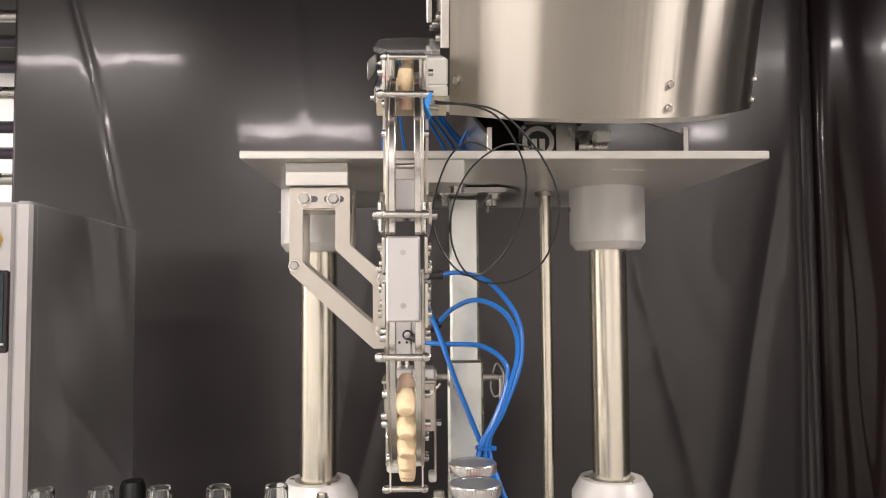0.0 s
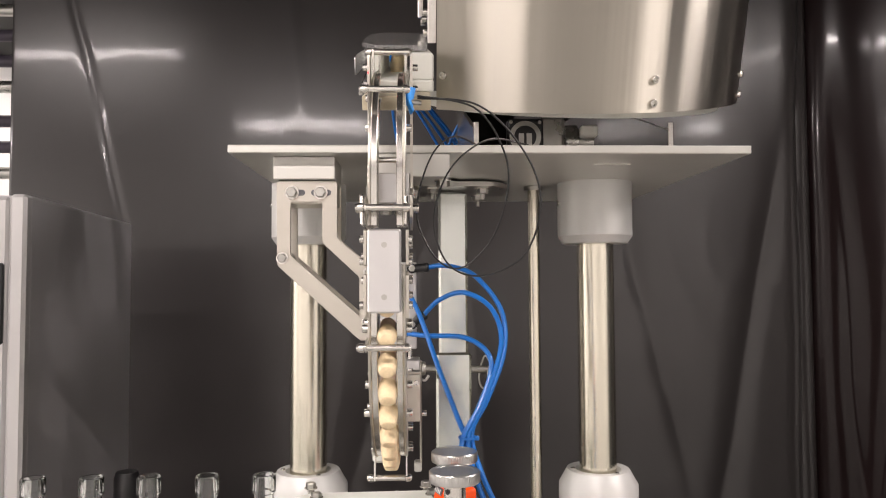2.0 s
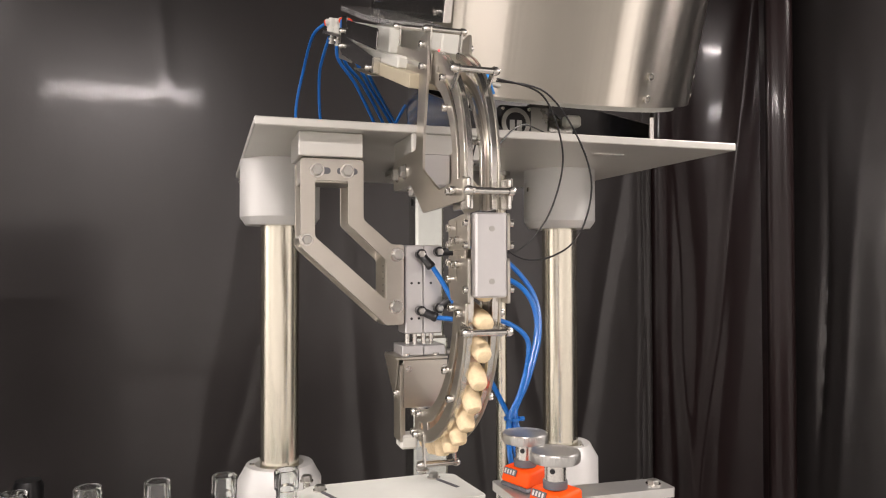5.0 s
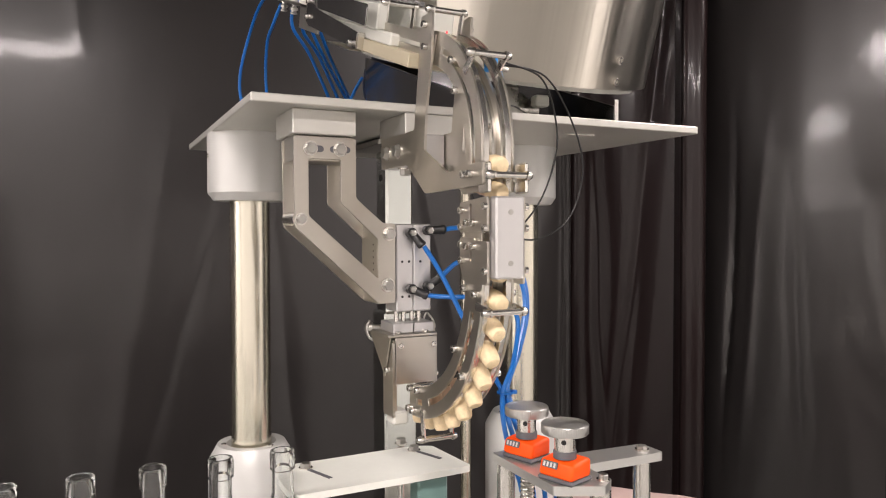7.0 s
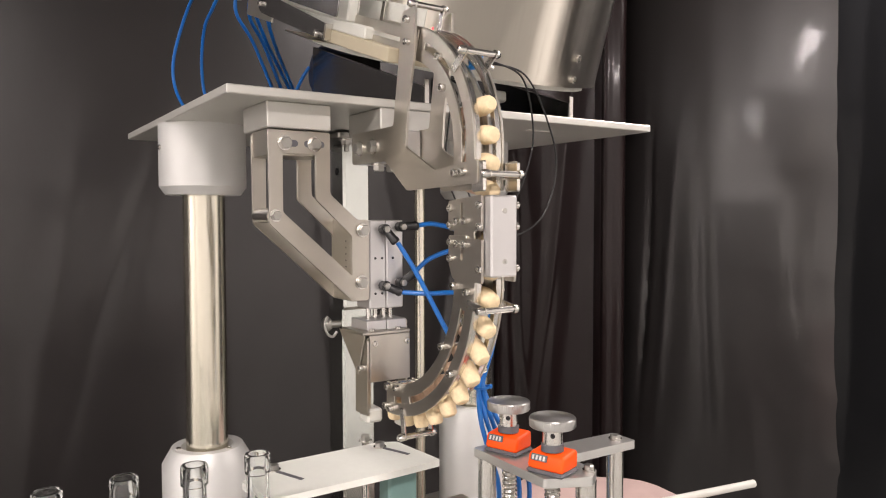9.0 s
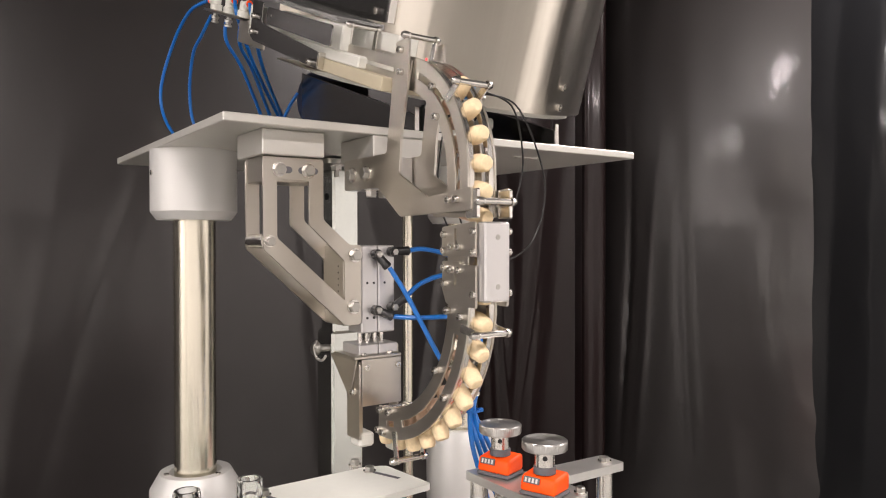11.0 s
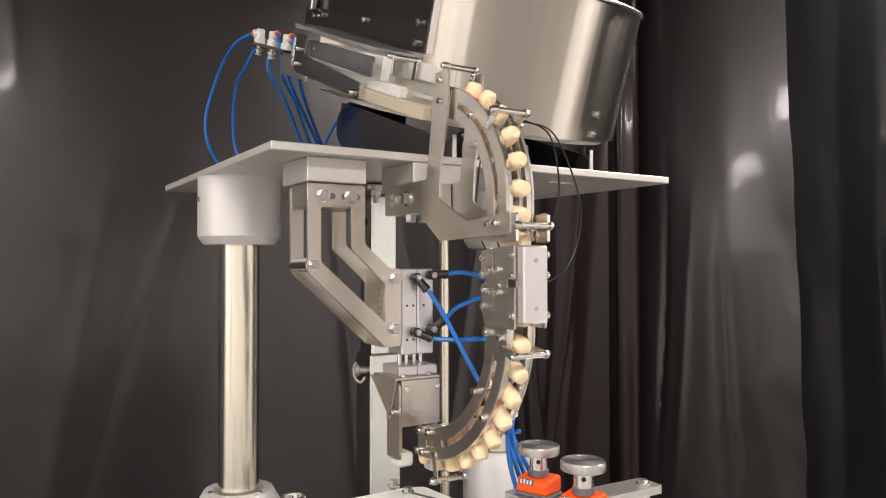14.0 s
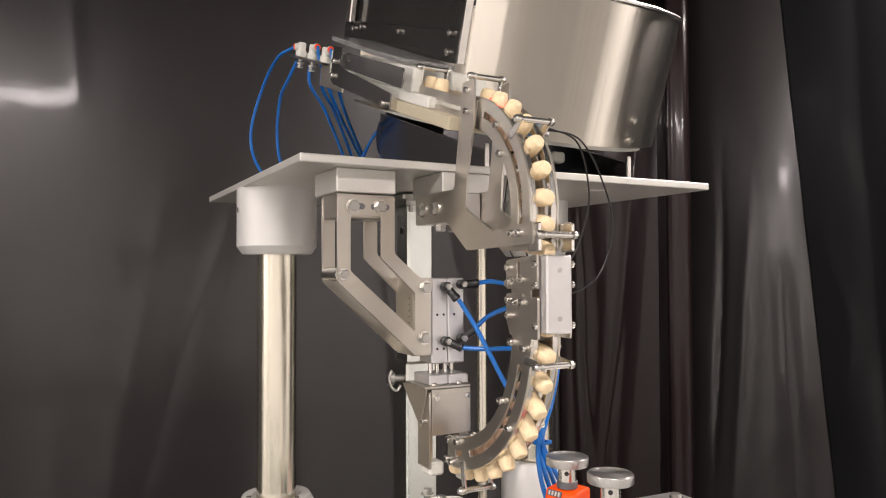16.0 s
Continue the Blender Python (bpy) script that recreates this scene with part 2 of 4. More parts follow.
def slot(c, length, width, angle=0.0, n=6):
    """The outline of a slotted hole."""
    ca, sa = math.cos(angle), math.sin(angle)
    out = []
    for end in (1, -1):
        for k in range(n + 1):
            t = math.pi * (k / n - 0.5) + (0 if end > 0 else math.pi)
            x, y = end * (length - width) / 2 + width / 2 * math.cos(t), width / 2 * math.sin(t)
            out.append((c[0] + x * ca - y * sa, c[1] + x * sa + y * ca))
    return out


def ring_hole(c, r, n=14):
    return [(c[0] + r * math.cos(2 * math.pi * k / n), c[1] + r * math.sin(2 * math.pi * k / n)) for k in range(n)]


def cap_screw(parent, p, axis, r=0.0045, h=0.005):
    """A socket-head screw standing proud of p."""
    w = r * 0.55
    bm = lathe([(0, 0), (r, 0), (r, h * 0.88), (r * 0.9, h), (w, h), (w, h * 0.45), (0, h * 0.45)], p, axis, 12)
    return part("screw", bm, M["steel"], parent)


def hex_bolt(parent, p, axis, r=0.008, h=0.006, washer=True):
    if washer:
        part("washer", lathe([(0, 0), (r * 1.25, 0), (r * 1.25, 0.0016), (0, 0.0016)], p, axis, 24), M["steel"], parent)
    q = Vector(p) + Vector(axis).normalized() * (0.0016 if washer else 0)
    bm = lathe([(0, 0), (r, 0), (r, h * 0.8), (r * 0.86, h), (0, h)], q, axis, 6)
    return part("bolt", bm, M["zinc"], parent, smooth=False)


# ---------------------------------------------------------------- room
def slab(name, c, s, mat, label, category):
    ob = part(name, box(c, s, 0), mat, smooth=False)
    return tagged(ob, label, category, kind="structure")


slab("floor", (-1.45, 0.95, -0.05), (12.1, 7.5, 0.1), M["floor_epoxy"], "grey sealed workshop floor under the machine", "floor")
# ceiling, south and west walls are unseen, placed and toned to reflect in sheeting
slab("ceiling", (-1.45, 0.95, 2.95), (12.1, 7.5, 0.1), M["ceiling_grey"], "plain dark grey workshop ceiling", "ceiling")
slab("wall_north", (-1.45, 4.65, 1.45), (12.1, 0.1, 2.9), M["wall_paint"], "white workshop wall behind the black sheeting", "wall")
slab("wall_south", (-1.45, -2.75, 1.45), (12.1, 0.1, 2.9), M["wall_grey"], "white workshop wall", "wall")
slab("wall_west", (-7.45, 0.95, 1.45), (0.1, 7.3, 2.9), M["wall_grey"], "white workshop wall at the end of the hall", "wall")
slab("wall_east", (4.55, 0.95, 1.45), (0.1, 7.3, 2.9), M["wall_paint"], "white workshop wall", "wall")


def curtain(plan, label, mat, seed, folds=(), crumple=1.0, wave=0.01, calm=1.95, top=2.88):
    """A hanging plastic sheet along a plan line. folds: (place along the line, half width, depth, lean, middle height, reach);
    crumples of two sizes below the height calm, and a slow wave."""
    line = smooth_path([(x, y, 0) for x, y in plan], 30)
    far = [0.0]
    for p, q in zip(line, line[1:]):
        far.append(far[-1] + (q - p).length)
    cols, rows = int(far[-1] / 0.0095), 110
    bm = bmesh.new()
    grid, k = [], 0
    for i in range(cols + 1):
        s = far[-1] * i / cols
        while k < len(far) - 2 and far[k + 1] < s:
            k += 1
        d = (line[k + 1] - line[k])
        p = line[k] + d * ((s - far[k]) / d.length)
        a, b = line[max(k - 6, 0)], line[min(k + 7, len(line) - 1)]
        n = Vector(((b - a).y, -(b - a).x, 0)).normalized()
        col = []
        for j in range(rows + 1):
            z = 0.02 + (top - 0.02) * j / rows
            low = min(1.0, max(0.0, (calm + 0.25 - z) / 0.5))
            off = wave * noise.noise(Vector((s * 1.6, z * 0.3, seed))) * 2
            off += 0.012 * (0.25 + low) * wave / 0.01 * noise.noise(Vector((s * 4.2 + z * 0.5, z * 0.5, seed + 3)))
            for s0, w, depth, lean, zm, reach in folds:
                e = abs(s - s0 - lean * (z - zm) - 0.02 * noise.noise(Vector((z * 1.7, s0 * 9, seed))))
                if e < 5 * w:
                    off += depth * math.exp(-(e / w) ** 1.4 - ((z - zm) / reach) ** 4) * (0.8 + 0.5 * noise.noise(Vector((z * 1.3, s0, seed))))
            patch = max(0.0, 0.35 + noise.noise(Vector((s * 1.1, z * 0.9, seed + 7))))
            ridge = math.exp(-(noise.noise(Vector((s * 5.5 + z * 1.6, z * 3.2 - s, seed + 11))) / 0.22) ** 2)
            drag = noise.noise(Vector((s * 5.0 + z * 1.3, z * 0.8, seed + 23)))
            off += crumple * (0.05 + low) * (patch * patch * 0.0060 * ridge + 0.0040 * drag)
            col.append(bm.verts.new(p + n * off + Vector((0, 0, z))))
        grid.append(col)
    for i in range(cols):
        for j in range(rows):
            bm.faces.new((grid[i][j], grid[i + 1][j], grid[i + 1][j + 1], grid[i][j + 1]))
    ob = part("curtain", bm, M[mat])
    mod = ob.modifiers.new("thick", "SOLIDIFY")
    mod.thickness = 0.0015
    return tagged(ob, label, "curtain", "black sheeting")


curtain([(-1.455, 2.71), (-1.0, 2.70), (-0.5, 2.70), (0.0, 2.70), (0.5, 2.70), (1.0, 2.70), (1.20, 2.70), (1.36, 2.70), (1.47, 2.70), (1.53, 2.73), (1.57, 2.79)], "glossy black plastic sheeting hung behind the machine", "sheet_flat", 1.0,
        [(0.30, 0.014, -0.010, -0.24, 2.20, 0.55), (1.02, 0.03, 0.004, -0.10, 2.45, 0.35), (1.22, 0.05, 0.004, 0.16, 1.15, 0.65), (1.38, 0.035, -0.006, 0.30, 1.2, 0.5),
         (1.72, 0.03, -0.006, -0.1, 1.0, 0.6), (2.18, 0.03, -0.012, -0.12, 1.1, 0.7), (2.36, 0.04, -0.016, -0.22, 1.3, 0.6), (2.70, 0.04, -0.022, 0.19, 1.15, 0.75),
         (2.96, 0.03, -0.03, 0.02, 1.4, 1.6)], 0.35, 0.0015, 1.62)
curtain([(1.49, 2.86), (1.58, 2.74), (1.76, 2.69), (1.95, 2.65), (2.15, 2.605), (2.40, 2.55)], "black plastic sheeting in deep folds, a dark red reflection put into its colour", "sheet_reflected_red", 4.6,
        [(0.06, 0.04, -0.05, 0.0, 1.4, 3), (0.26, 0.05, -0.030, -0.04, 1.2, 0.9), (0.47, 0.05, -0.035, 0.12, 1.6, 2.0)], 0.12, 0.003, 1.5)
curtain([(1.76, 2.34), (1.70, 2.25), (1.66, 2.195), (1.685, 2.165), (1.718, 2.14), (1.75, 2.17), (1.79, 2.27)], "narrow glossy black plastic strip with a rolled edge", "sheet_reflected_red", 2.2, (), 0.3, 0.001, 1.2)
HINGE = Vector((1.80, 2.25, 0))
woven_sheet = curtain([(0.03, 0.15), (0.0, 0.0), (-0.028, -0.16), (-0.032, -0.29), (-0.010, -0.42), (0.030, -0.55), (0.075, -0.68), (0.122, -0.82), (0.175, -0.97)], "glossy black plastic sheeting with a woven grain, swaying", "sheet", 9.1,
                      [(0.33, 0.02, -0.012, 0.05, 1.3, 0.6), (0.43, 0.025, 0.008, 0.08, 1.2, 0.6), (0.60, 0.03, -0.006, -0.05, 1.1, 0.5)], 1.25, 0.005, 1.85)
woven_sheet.location = HINGE

EDGE = Vector((1.94, 1.54, 0))
near_sheet = curtain([(0.0, 0.0), (-0.012, -0.22), (0.0, -0.44), (0.06, -0.72), (0.20, -1.08), (0.38, -1.42), (0.60, -1.76)], "glossy black plastic sheeting drawn along the side, swaying", "sheet_dark", 7.3,
                     [(0.22, 0.05, -0.010, 0.04, 1.4, 2), (0.36, 0.06, 0.010, 0.03, 1.5, 2)], 0.9, 0.004, 2.2)
near_sheet.location = EDGE

for lx, ly, watt in LAMPS:
    tube_lamp(lx, ly, 2.86, 1.1, watt)
for lx, ly, watt in CROSS_LAMPS:
    tube_lamp(lx, ly, 2.86, 1.1, watt, 90)

rack = thing("pipe_rack", "dark steel rack with stacked horizontal pipes", "rack")
for x in (-2.7, -1.72):
    part("upright", box((x, 3.45, 1.42), (0.05, 0.06, 2.84), 0.004), M["rack_paint"], rack)
for k, z in enumerate((1.98, 2.10, 2.22, 2.38, 2.50, 2.62, 2.74)):
    part("pipe", rod((-2.75, 3.40, z), (-1.66, 3.40, z), 0.028, 14), M["rack_paint"] if k % 3 else M["zinc"], rack)


# ---------------------------------------------------------------- machine table and columns
def machine_table():
    t = thing("machine_table", "steel machine table carrying the columns", "table")
    part("tabletop", box((0.10, 1.10, 0.885), (0.80, 0.72, 0.03), 0.003), M["steel_brushed"], t)
    part("cabinet_body", box((0.10, 1.10, 0.45), (0.76, 0.68, 0.84), 0.004), M["cabinet_steel"], t)
    for x in (-0.22, 0.42):
        for y in (0.80, 1.40):
            part("foot", rod((x, y, 0.0), (x, y, 0.03), 0.03), M["black_plastic"], t)


def column(x, y, label):
    c = thing("lift_column", label, "column", "lift columns")
    part("base_collar", lathe([(0, 0.9), (0.0645, 0.9), (0.0645, 1.138), (0.051, 1.162), (0.0375, 1.162), (0.0345, 1.152), (0, 1.152)], (x, y, 0), seg=48), M["cast_white"], c)
    part("shaft", rod((x, y, 1.14), (x, y, 1.54), 0.0302, 48), M["chrome_rod"], c, "polished steel shaft with faint lengthwise streaks")
    part("top_collar", lathe([(0.0302, 1.533), (0.053, 1.533), (0.0615, 1.545), (0.0615, 1.634), (0.0, 1.634)], (x, y, 0), seg=48), M["cast_white"], c)
    for k in range(3):
        w = radians(60 + 120 * k)
        cap_screw(c, (x + 0.042 * math.cos(w), y + 0.044 * math.sin(w), 1.161), (0, 0, 1), 0.004, 0.003)
    cap_screw(c, (x - 0.061, y - 0.005, 1.60), (-1, 0, 0), 0.004, 0.002)


def mounting_plate():
    p = thing("mounting_plate", "silvery white anodised plate on two columns", "plate")
    bm = box((0.125, 1.1985, 1.639), (0.67, 0.557, 0.0105), 0.0012)
    part("plate", bm, M["plate_anodised"], p)
    part("underside_strip", box((0.30, 1.0, 1.633), (0.05, 0.002, 0.002), 0), M["steel"], p)


def support_post():
    p = thing("support_post", "galvanised square support post with a pinned sleeve", "post")
    part("inner_tube", box((0.088, 1.229, 1.37), (0.048, 0.048, 0.50), 0.004), M["zinc_tube"], p)
    part("sleeve", box((0.088, 1.229, 1.127), (0.058, 0.058, 0.455), 0.004), M["zinc_tube"], p)
    part("flange", cut_plate(rounded([(0.03, 1.15), (0.15, 1.15), (0.18, 1.19), (0.18, 1.29), (0.03, 1.29)], 0.012), [], lambda u, v: Vector((u, v, 1.622)), Vector((0, 0, 0.008))), M["zinc"], p)
    for x, y in ((0.055, 1.175), (0.135, 1.175), (0.135, 1.275)):
        hex_bolt(p, (x, y, 1.622), (0, 0, -1), 0.009, 0.008)
        part("stud", rod((x, y, 1.624), (x, y, 1.603), 0.004, 10), M["zinc"], p)
    # black disc stands for the shade inside a hole
    part("side_hole_shade", lathe([(0, 0), (0.006, 0), (0.006, 0.0006), (0, 0.0006)], (0.0638, 1.229, 1.575), (-1, 0, 0), 16), M["black_plastic"], p)
    part("pin", rod((0.030, 1.215, 1.328), (0.155, 1.215, 1.325), 0.006, 14), M["zinc"], p)
    part("pin_head", lathe([(0, 0), (0.010, 0), (0.012, 0.004), (0.010, 0.010), (0, 0.010)], (0.042, 1.215, 1.328), (-1, 0, 0), 18), M["zinc"], p)
    part("clip", hose([(0.142, 1.215, 1.348), (0.150, 1.205, 1.331), (0.146, 1.207, 1.303), (0.136, 1.212, 1.295), (0.130, 1.215, 1.313), (0.137, 1.215, 1.343), (0.142, 1.215, 1.348)], 0.0016, 8), M["zinc"], p)
    part("clip", hose([(0.034, 1.206, 1.342), (0.028, 1.203, 1.331), (0.031, 1.201, 1.316), (0.040, 1.199, 1.310), (0.047, 1.198, 1.318)], 0.0022, 8), M["zinc"], p)
    part("clip_bar", rod((0.145, 1.205, 1.325), (0.145, 1.205, 1.291), 0.003, 10), M["zinc"], p)


def guide_rod():
    g = thing("guide_rod", "slim polished steel guide rod between table and plate", "rod")
    part("rod", rod((0.228, 1.24, 0.9), (0.228, 1.24, 1.634), 0.0098, 24), M["chrome_rod"], g)
    part("nut", lathe([(0, 0), (0.016, 0), (0.016, 0.007), (0, 0.007)], (0.228, 1.24, 1.626), (0, 0, 1), 24), M["zinc"], g)


machine_table()
column(0.326, 1.21, "white collared column with polished steel shaft")
column(-0.152, 1.228, "white collared column with polished steel shaft and set screw")
mounting_plate()
support_post()
guide_rod()


# ---------------------------------------------------------------- feeder, tilted 19 degrees to the front
TILT_F = radians(19)


def F(x, u, a):
    """Feeder space: u runs back and up along the track, a stands square to it."""
    return Vector((x, u * math.cos(TILT_F) - a * math.sin(TILT_F), u * math.sin(TILT_F) + a * math.cos(TILT_F)))


FA, FU = F(0, 0, 1), F(0, 1, 0)
FROT = Matrix((Vector((1, 0, 0)), FU, FA)).transposed().to_4x4()


def fbox(x0, x1, u0, u1, a0, a1, bevel=0.001):
    return box(F((x0 + x1) / 2, (u0 + u1) / 2, (a0 + a1) / 2), (x1 - x0, u1 - u0, a1 - a0), bevel, 1, FROT)


DX, DU, DR, DLO, DHI = 0.240, 1.813, 0.342, 1.288, 1.503


def feeder():
    f = thing("cork_feeder", "round brushed stainless feeder drum with clear-lidded track", "feeder")
    # wall: an open ring, cut off flat beside the track
    bm = bmesh.new()
    start, end = math.pi + math.acos((DX - 0.056) / DR), 3 * math.pi - math.acos((DX - 0.125) / DR)
    n = 96
    loops = []
    for i in range(n + 1):
        w = start + (end - start) * i / n
        c, s = math.cos(w), math.sin(w)
        loops.append([bm.verts.new((r * c, r * s, a)) for r, a in ((DR, DLO), (DR, DHI), (DR - 0.002, DHI), (DR - 0.002, DLO))])
    for p, q in zip(loops, loops[1:]):
        for k in range(4):
            bm.faces.new((p[k], p[(k + 1) % 4], q[(k + 1) % 4], q[k]))
    bm.faces.new(loops[0])
    bm.faces.new(loops[-1][::-1])
    wall = part("drum_wall", bm, M["drum_steel"], f)
    wall.matrix_basis = Matrix.Translation(F(DX, DU, 0)) @ FROT
    part("rim", hose([F(DX + DR * math.cos(start + (end - start) * k / 40), DU + DR * math.sin(start + (end - start) * k / 40), DHI) for k in range(41)], 0.004, 8, 2), M["steel"], f)
    ring = [(DX + (DR - 0.004) * math.cos(start + (end - start) * k / 60), DU + (DR - 0.004) * math.sin(start + (end - start) * k / 60)) for k in range(61)]
    part("drum_floor", cut_plate(ring, [], lambda u, v: F(u, v, DLO + 0.006), FA * 0.01), M["steel_brushed"], f)
    part("base_disc", lathe([(0, 0), (0.245, 0), (0.245, 0.012), (0, 0.012)], F(DX + 0.05, DU - 0.06, DLO - 0.010), FA, 96), M["pom_white"], f)
    for x, a in ((0.353, 1.333), (0.353, 1.301), (0.066, 1.335), (0.545, 1.333), (0.545, 1.301)):
        s = -math.sqrt(DR ** 2 - (x - DX) ** 2)
        d = (FU * s + Vector((x - DX, 0, 0))).normalized()
        cap_screw(f, F(x, DU + s, a), d, 0.0055, 0.005)
    # flat dark side window with its frame
    panel = part("side_window", fbox(0.049, 0.055, 1.532, 2.02, 1.385, 1.500), M["dark_panel"], f, "smoked dark acrylic side window")
    part("window_frame", fbox(0.0435, 0.049, 1.536, 2.02, 1.378, 1.424, 0.0008), M["dark_panel"], panel)
    part("window_frame", fbox(0.0435, 0.0555, 1.529, 1.535, 1.378, 1.502, 0.0008), M["steel"], panel)
    part("hinge", fbox(0.032, 0.044, 1.965, 1.985, 1.42, 1.50, 0.002), M["steel"], panel)
    for u, a in ((1.56, 1.392), (1.56, 1.42), (1.56, 1.47), (1.745, 1.414), (1.925, 1.414), (1.965, 1.41)):
        cap_screw(panel, F(0.0435, u, a), (-1, 0, 0), 0.0055, 0.006)
    # track box under a clear lid
    part("track_body", fbox(-0.036, 0.050, 1.445, 1.85, 1.3175, 1.333, 0.002), M["pom_white"], f, "cream plastic track body")
    part("track_wall", fbox(-0.036, -0.020, 1.50, 1.85, 1.3325, 1.366, 0.002), M["pom_white"], f)
    part("track_wall", fbox(0.020, 0.050, 1.45, 1.85, 1.3325, 1.366, 0.002), M["pom_white"], f)
    part("track_foot", fbox(-0.038, 0.045, 1.375, 1.62, 1.301, 1.318, 0.001), M["pom_cream"], f)
    lid = [(0.043, 1.535), (-0.030, 1.535), (-0.052, 1.60)] + [(-0.052 * math.cos(math.pi * k / 10), 1.80 + 0.055 * math.sin(math.pi * k / 10)) for k in range(11)]
    part("clear_lid", cut_plate(lid, [], lambda u, v: F(u, v, 1.368 + 0.055 * (v - 1.54)), FA * 0.007), M["acrylic"], f, "clear acrylic lid")
    outline = rounded([(1.490, 1.336), (1.721, 1.343), (1.723, 1.368), (1.490, 1.363)], 0.006)
    part("side_guard", cut_plate(outline, [slot((1.706, 1.356), 0.006, 0.004)], lambda u, v: F(-0.055, u, v), Vector((0.002, 0, 0))), M["mirror_steel"], f, "dark reflecting steel side guard")
    outline = rounded([(1.537, 1.303), (1.785, 1.312), (1.802, 1.318), (1.802, 1.374), (1.758, 1.374), (1.758, 1.344), (1.729, 1.340), (1.537, 1.325)], 0.003)
    part("lower_guard", cut_plate(outline, [], lambda u, v: F(-0.049, u, v), Vector((0.002, 0, 0))), M["mirror_steel"], f)
    part("lower_guard_lip", fbox(-0.047, -0.037, 1.537, 1.540, 1.303, 1.325, 0.0005), M["steel"], f)
    for u, a in ((1.556, 1.309), (1.786, 1.350), (1.788, 1.326)):
        cap_screw(f, F(-0.049, u, a), (-1, 0, 0), 0.0045, 0.006)
    part("under_tab", fbox(-0.046, -0.005, 1.575, 1.685, 1.297, 1.299, 0.0008), M["steel_brushed"], f)
    # legs on the plate
    for x in (0.113, 0.394):
        outline = [(1.033, 1.6455), (1.43, 1.6455), (1.43, 1.822), (1.033, 1.688)]
        part("leg", cut_plate(outline, [], lambda u, v: Vector((x - 0.003, u, v)), Vector((0.006, 0, 0))), M["mirror_steel"], f)
        # brighter strip added for the light on the leg's front edge
        part("leg_lit_edge", box((x, 1.031, 1.672), (0.0075, 0.003, 0.053), 0.0006), M["steel"], f)
    part("leg_foot", box((0.25, 1.045, 1.647), (0.29, 0.02, 0.004), 0.0005), M["steel"], f)
    # dark sheet added to stand for the black gap between leg and motor
    part("dark_gap_sheet", box((0.165, 1.355, 1.722), (0.095, 0.004, 0.15), 0.0005), M["dark_panel"], f)
    return f


def drive_motor():
    m = thing("drive_motor", "small grey gear motor with black square flange", "motor")
    part("flange", box((0.193, 1.10, 1.690), (0.056, 0.012, 0.056), 0.004), M["black_plastic"], m)
    part("flange_ring", lathe([(0.017, 0), (0.024, 0), (0.024, 0.002), (0.017, 0.002)], (0.193, 1.094, 1.690), (0, -1, 0), 32), M["zinc"], m)
    for sx in (-1, 1):
        for sz in (-1, 1):
            cap_screw(m, (0.193 + sx * 0.022, 1.094, 1.690 + sz * 0.022), (0, -1, 0), 0.003, 0.002)
        part("label_strip", box((0.193 + sx * 0.006, 1.0935, 1.686), (0.008, 0.001, 0.018), 0), M["digits"], m)
    part("gearbox", box((0.236, 1.125, 1.694), (0.040, 0.05, 0.060), 0.006), M["zinc"], m)
    part("housing", lathe([(0, 0), (0.027, 0), (0.027, 0.020), (0.020, 0.022), (0.020, 0.045), (0, 0.045)], (0.26, 1.14, 1.690), (1, 0, 0), 32), M["zinc"], m)
    part("coupling", rod((0.25, 1.12, 1.725), (0.25, 1.14, 1.80), 0.018), M["steel"], m)
    part("motor_drum", lathe([(0, 0), (0.040, 0), (0.044, 0.003), (0.046, 0.004), (0.049, 0.010), (0.049, 0.09), (0, 0.09)], (0.121, 1.437, 1.778), (1, 0, 0), 32), M["navy"], m, "dark blue motor housing")
    part("connector", box((0.290, 1.095, 1.698), (0.026, 0.02, 0.018), 0.003), M["pom_white"], m)


feeder()
drive_motor()


# ---------------------------------------------------------------- the chute: a curved pair of rails
CX = -0.003
UY, UZ, UR = 0.872, 1.572, 0.145
LY, LZ, LR = 0.901, 1.438, 0.175
PHI0 = radians(109)
LINE = 0.19
ARC1 = UR * (math.pi - PHI0)
DROP = UZ - LZ
TURN_END = radians(272)
ARC2 = LR * (TURN_END - math.pi)
TOTAL = LINE + ARC1 + DROP + ARC2


def chute(s):
    """Place (y, z) on the outer edge of the rails after s metres, and the angle of the outward normal."""
    if s < LINE:
        d = LINE - s
        return UY + UR * math.cos(PHI0) + d * math.sin(PHI0), UZ + UR * math.sin(PHI0) - d * math.cos(PHI0), PHI0
    s -= LINE
    if s < ARC1:
        w = PHI0 + s / UR
        return UY + UR * math.cos(w), UZ + UR * math.sin(w), w
    s -= ARC1
    if s < DROP:
        return UY - UR + (LY - LR - UY + UR) * s / DROP, UZ - s, math.pi
    s -= DROP
    w = math.pi + s / LR
    return LY + LR * math.cos(w), LZ + LR * math.sin(w), w


def on_chute(s, out):
    y, z, w = chute(s)
    return y + out * math.cos(w), z + out * math.sin(w)


def rail_band(s0, s1, o0, o1, n=40):
    return [on_chute(s0 + (s1 - s0) * k / n, o1) for k in range(n + 1)] + [on_chute(s1 + (s0 - s1) * k / n, o0) for k in range(n + 1)]


def rail_slot(s0, s1, o0, o1, n=24):
    """A long slot along a rail."""
    return rail_band(s0, s1, o0, o1, n)


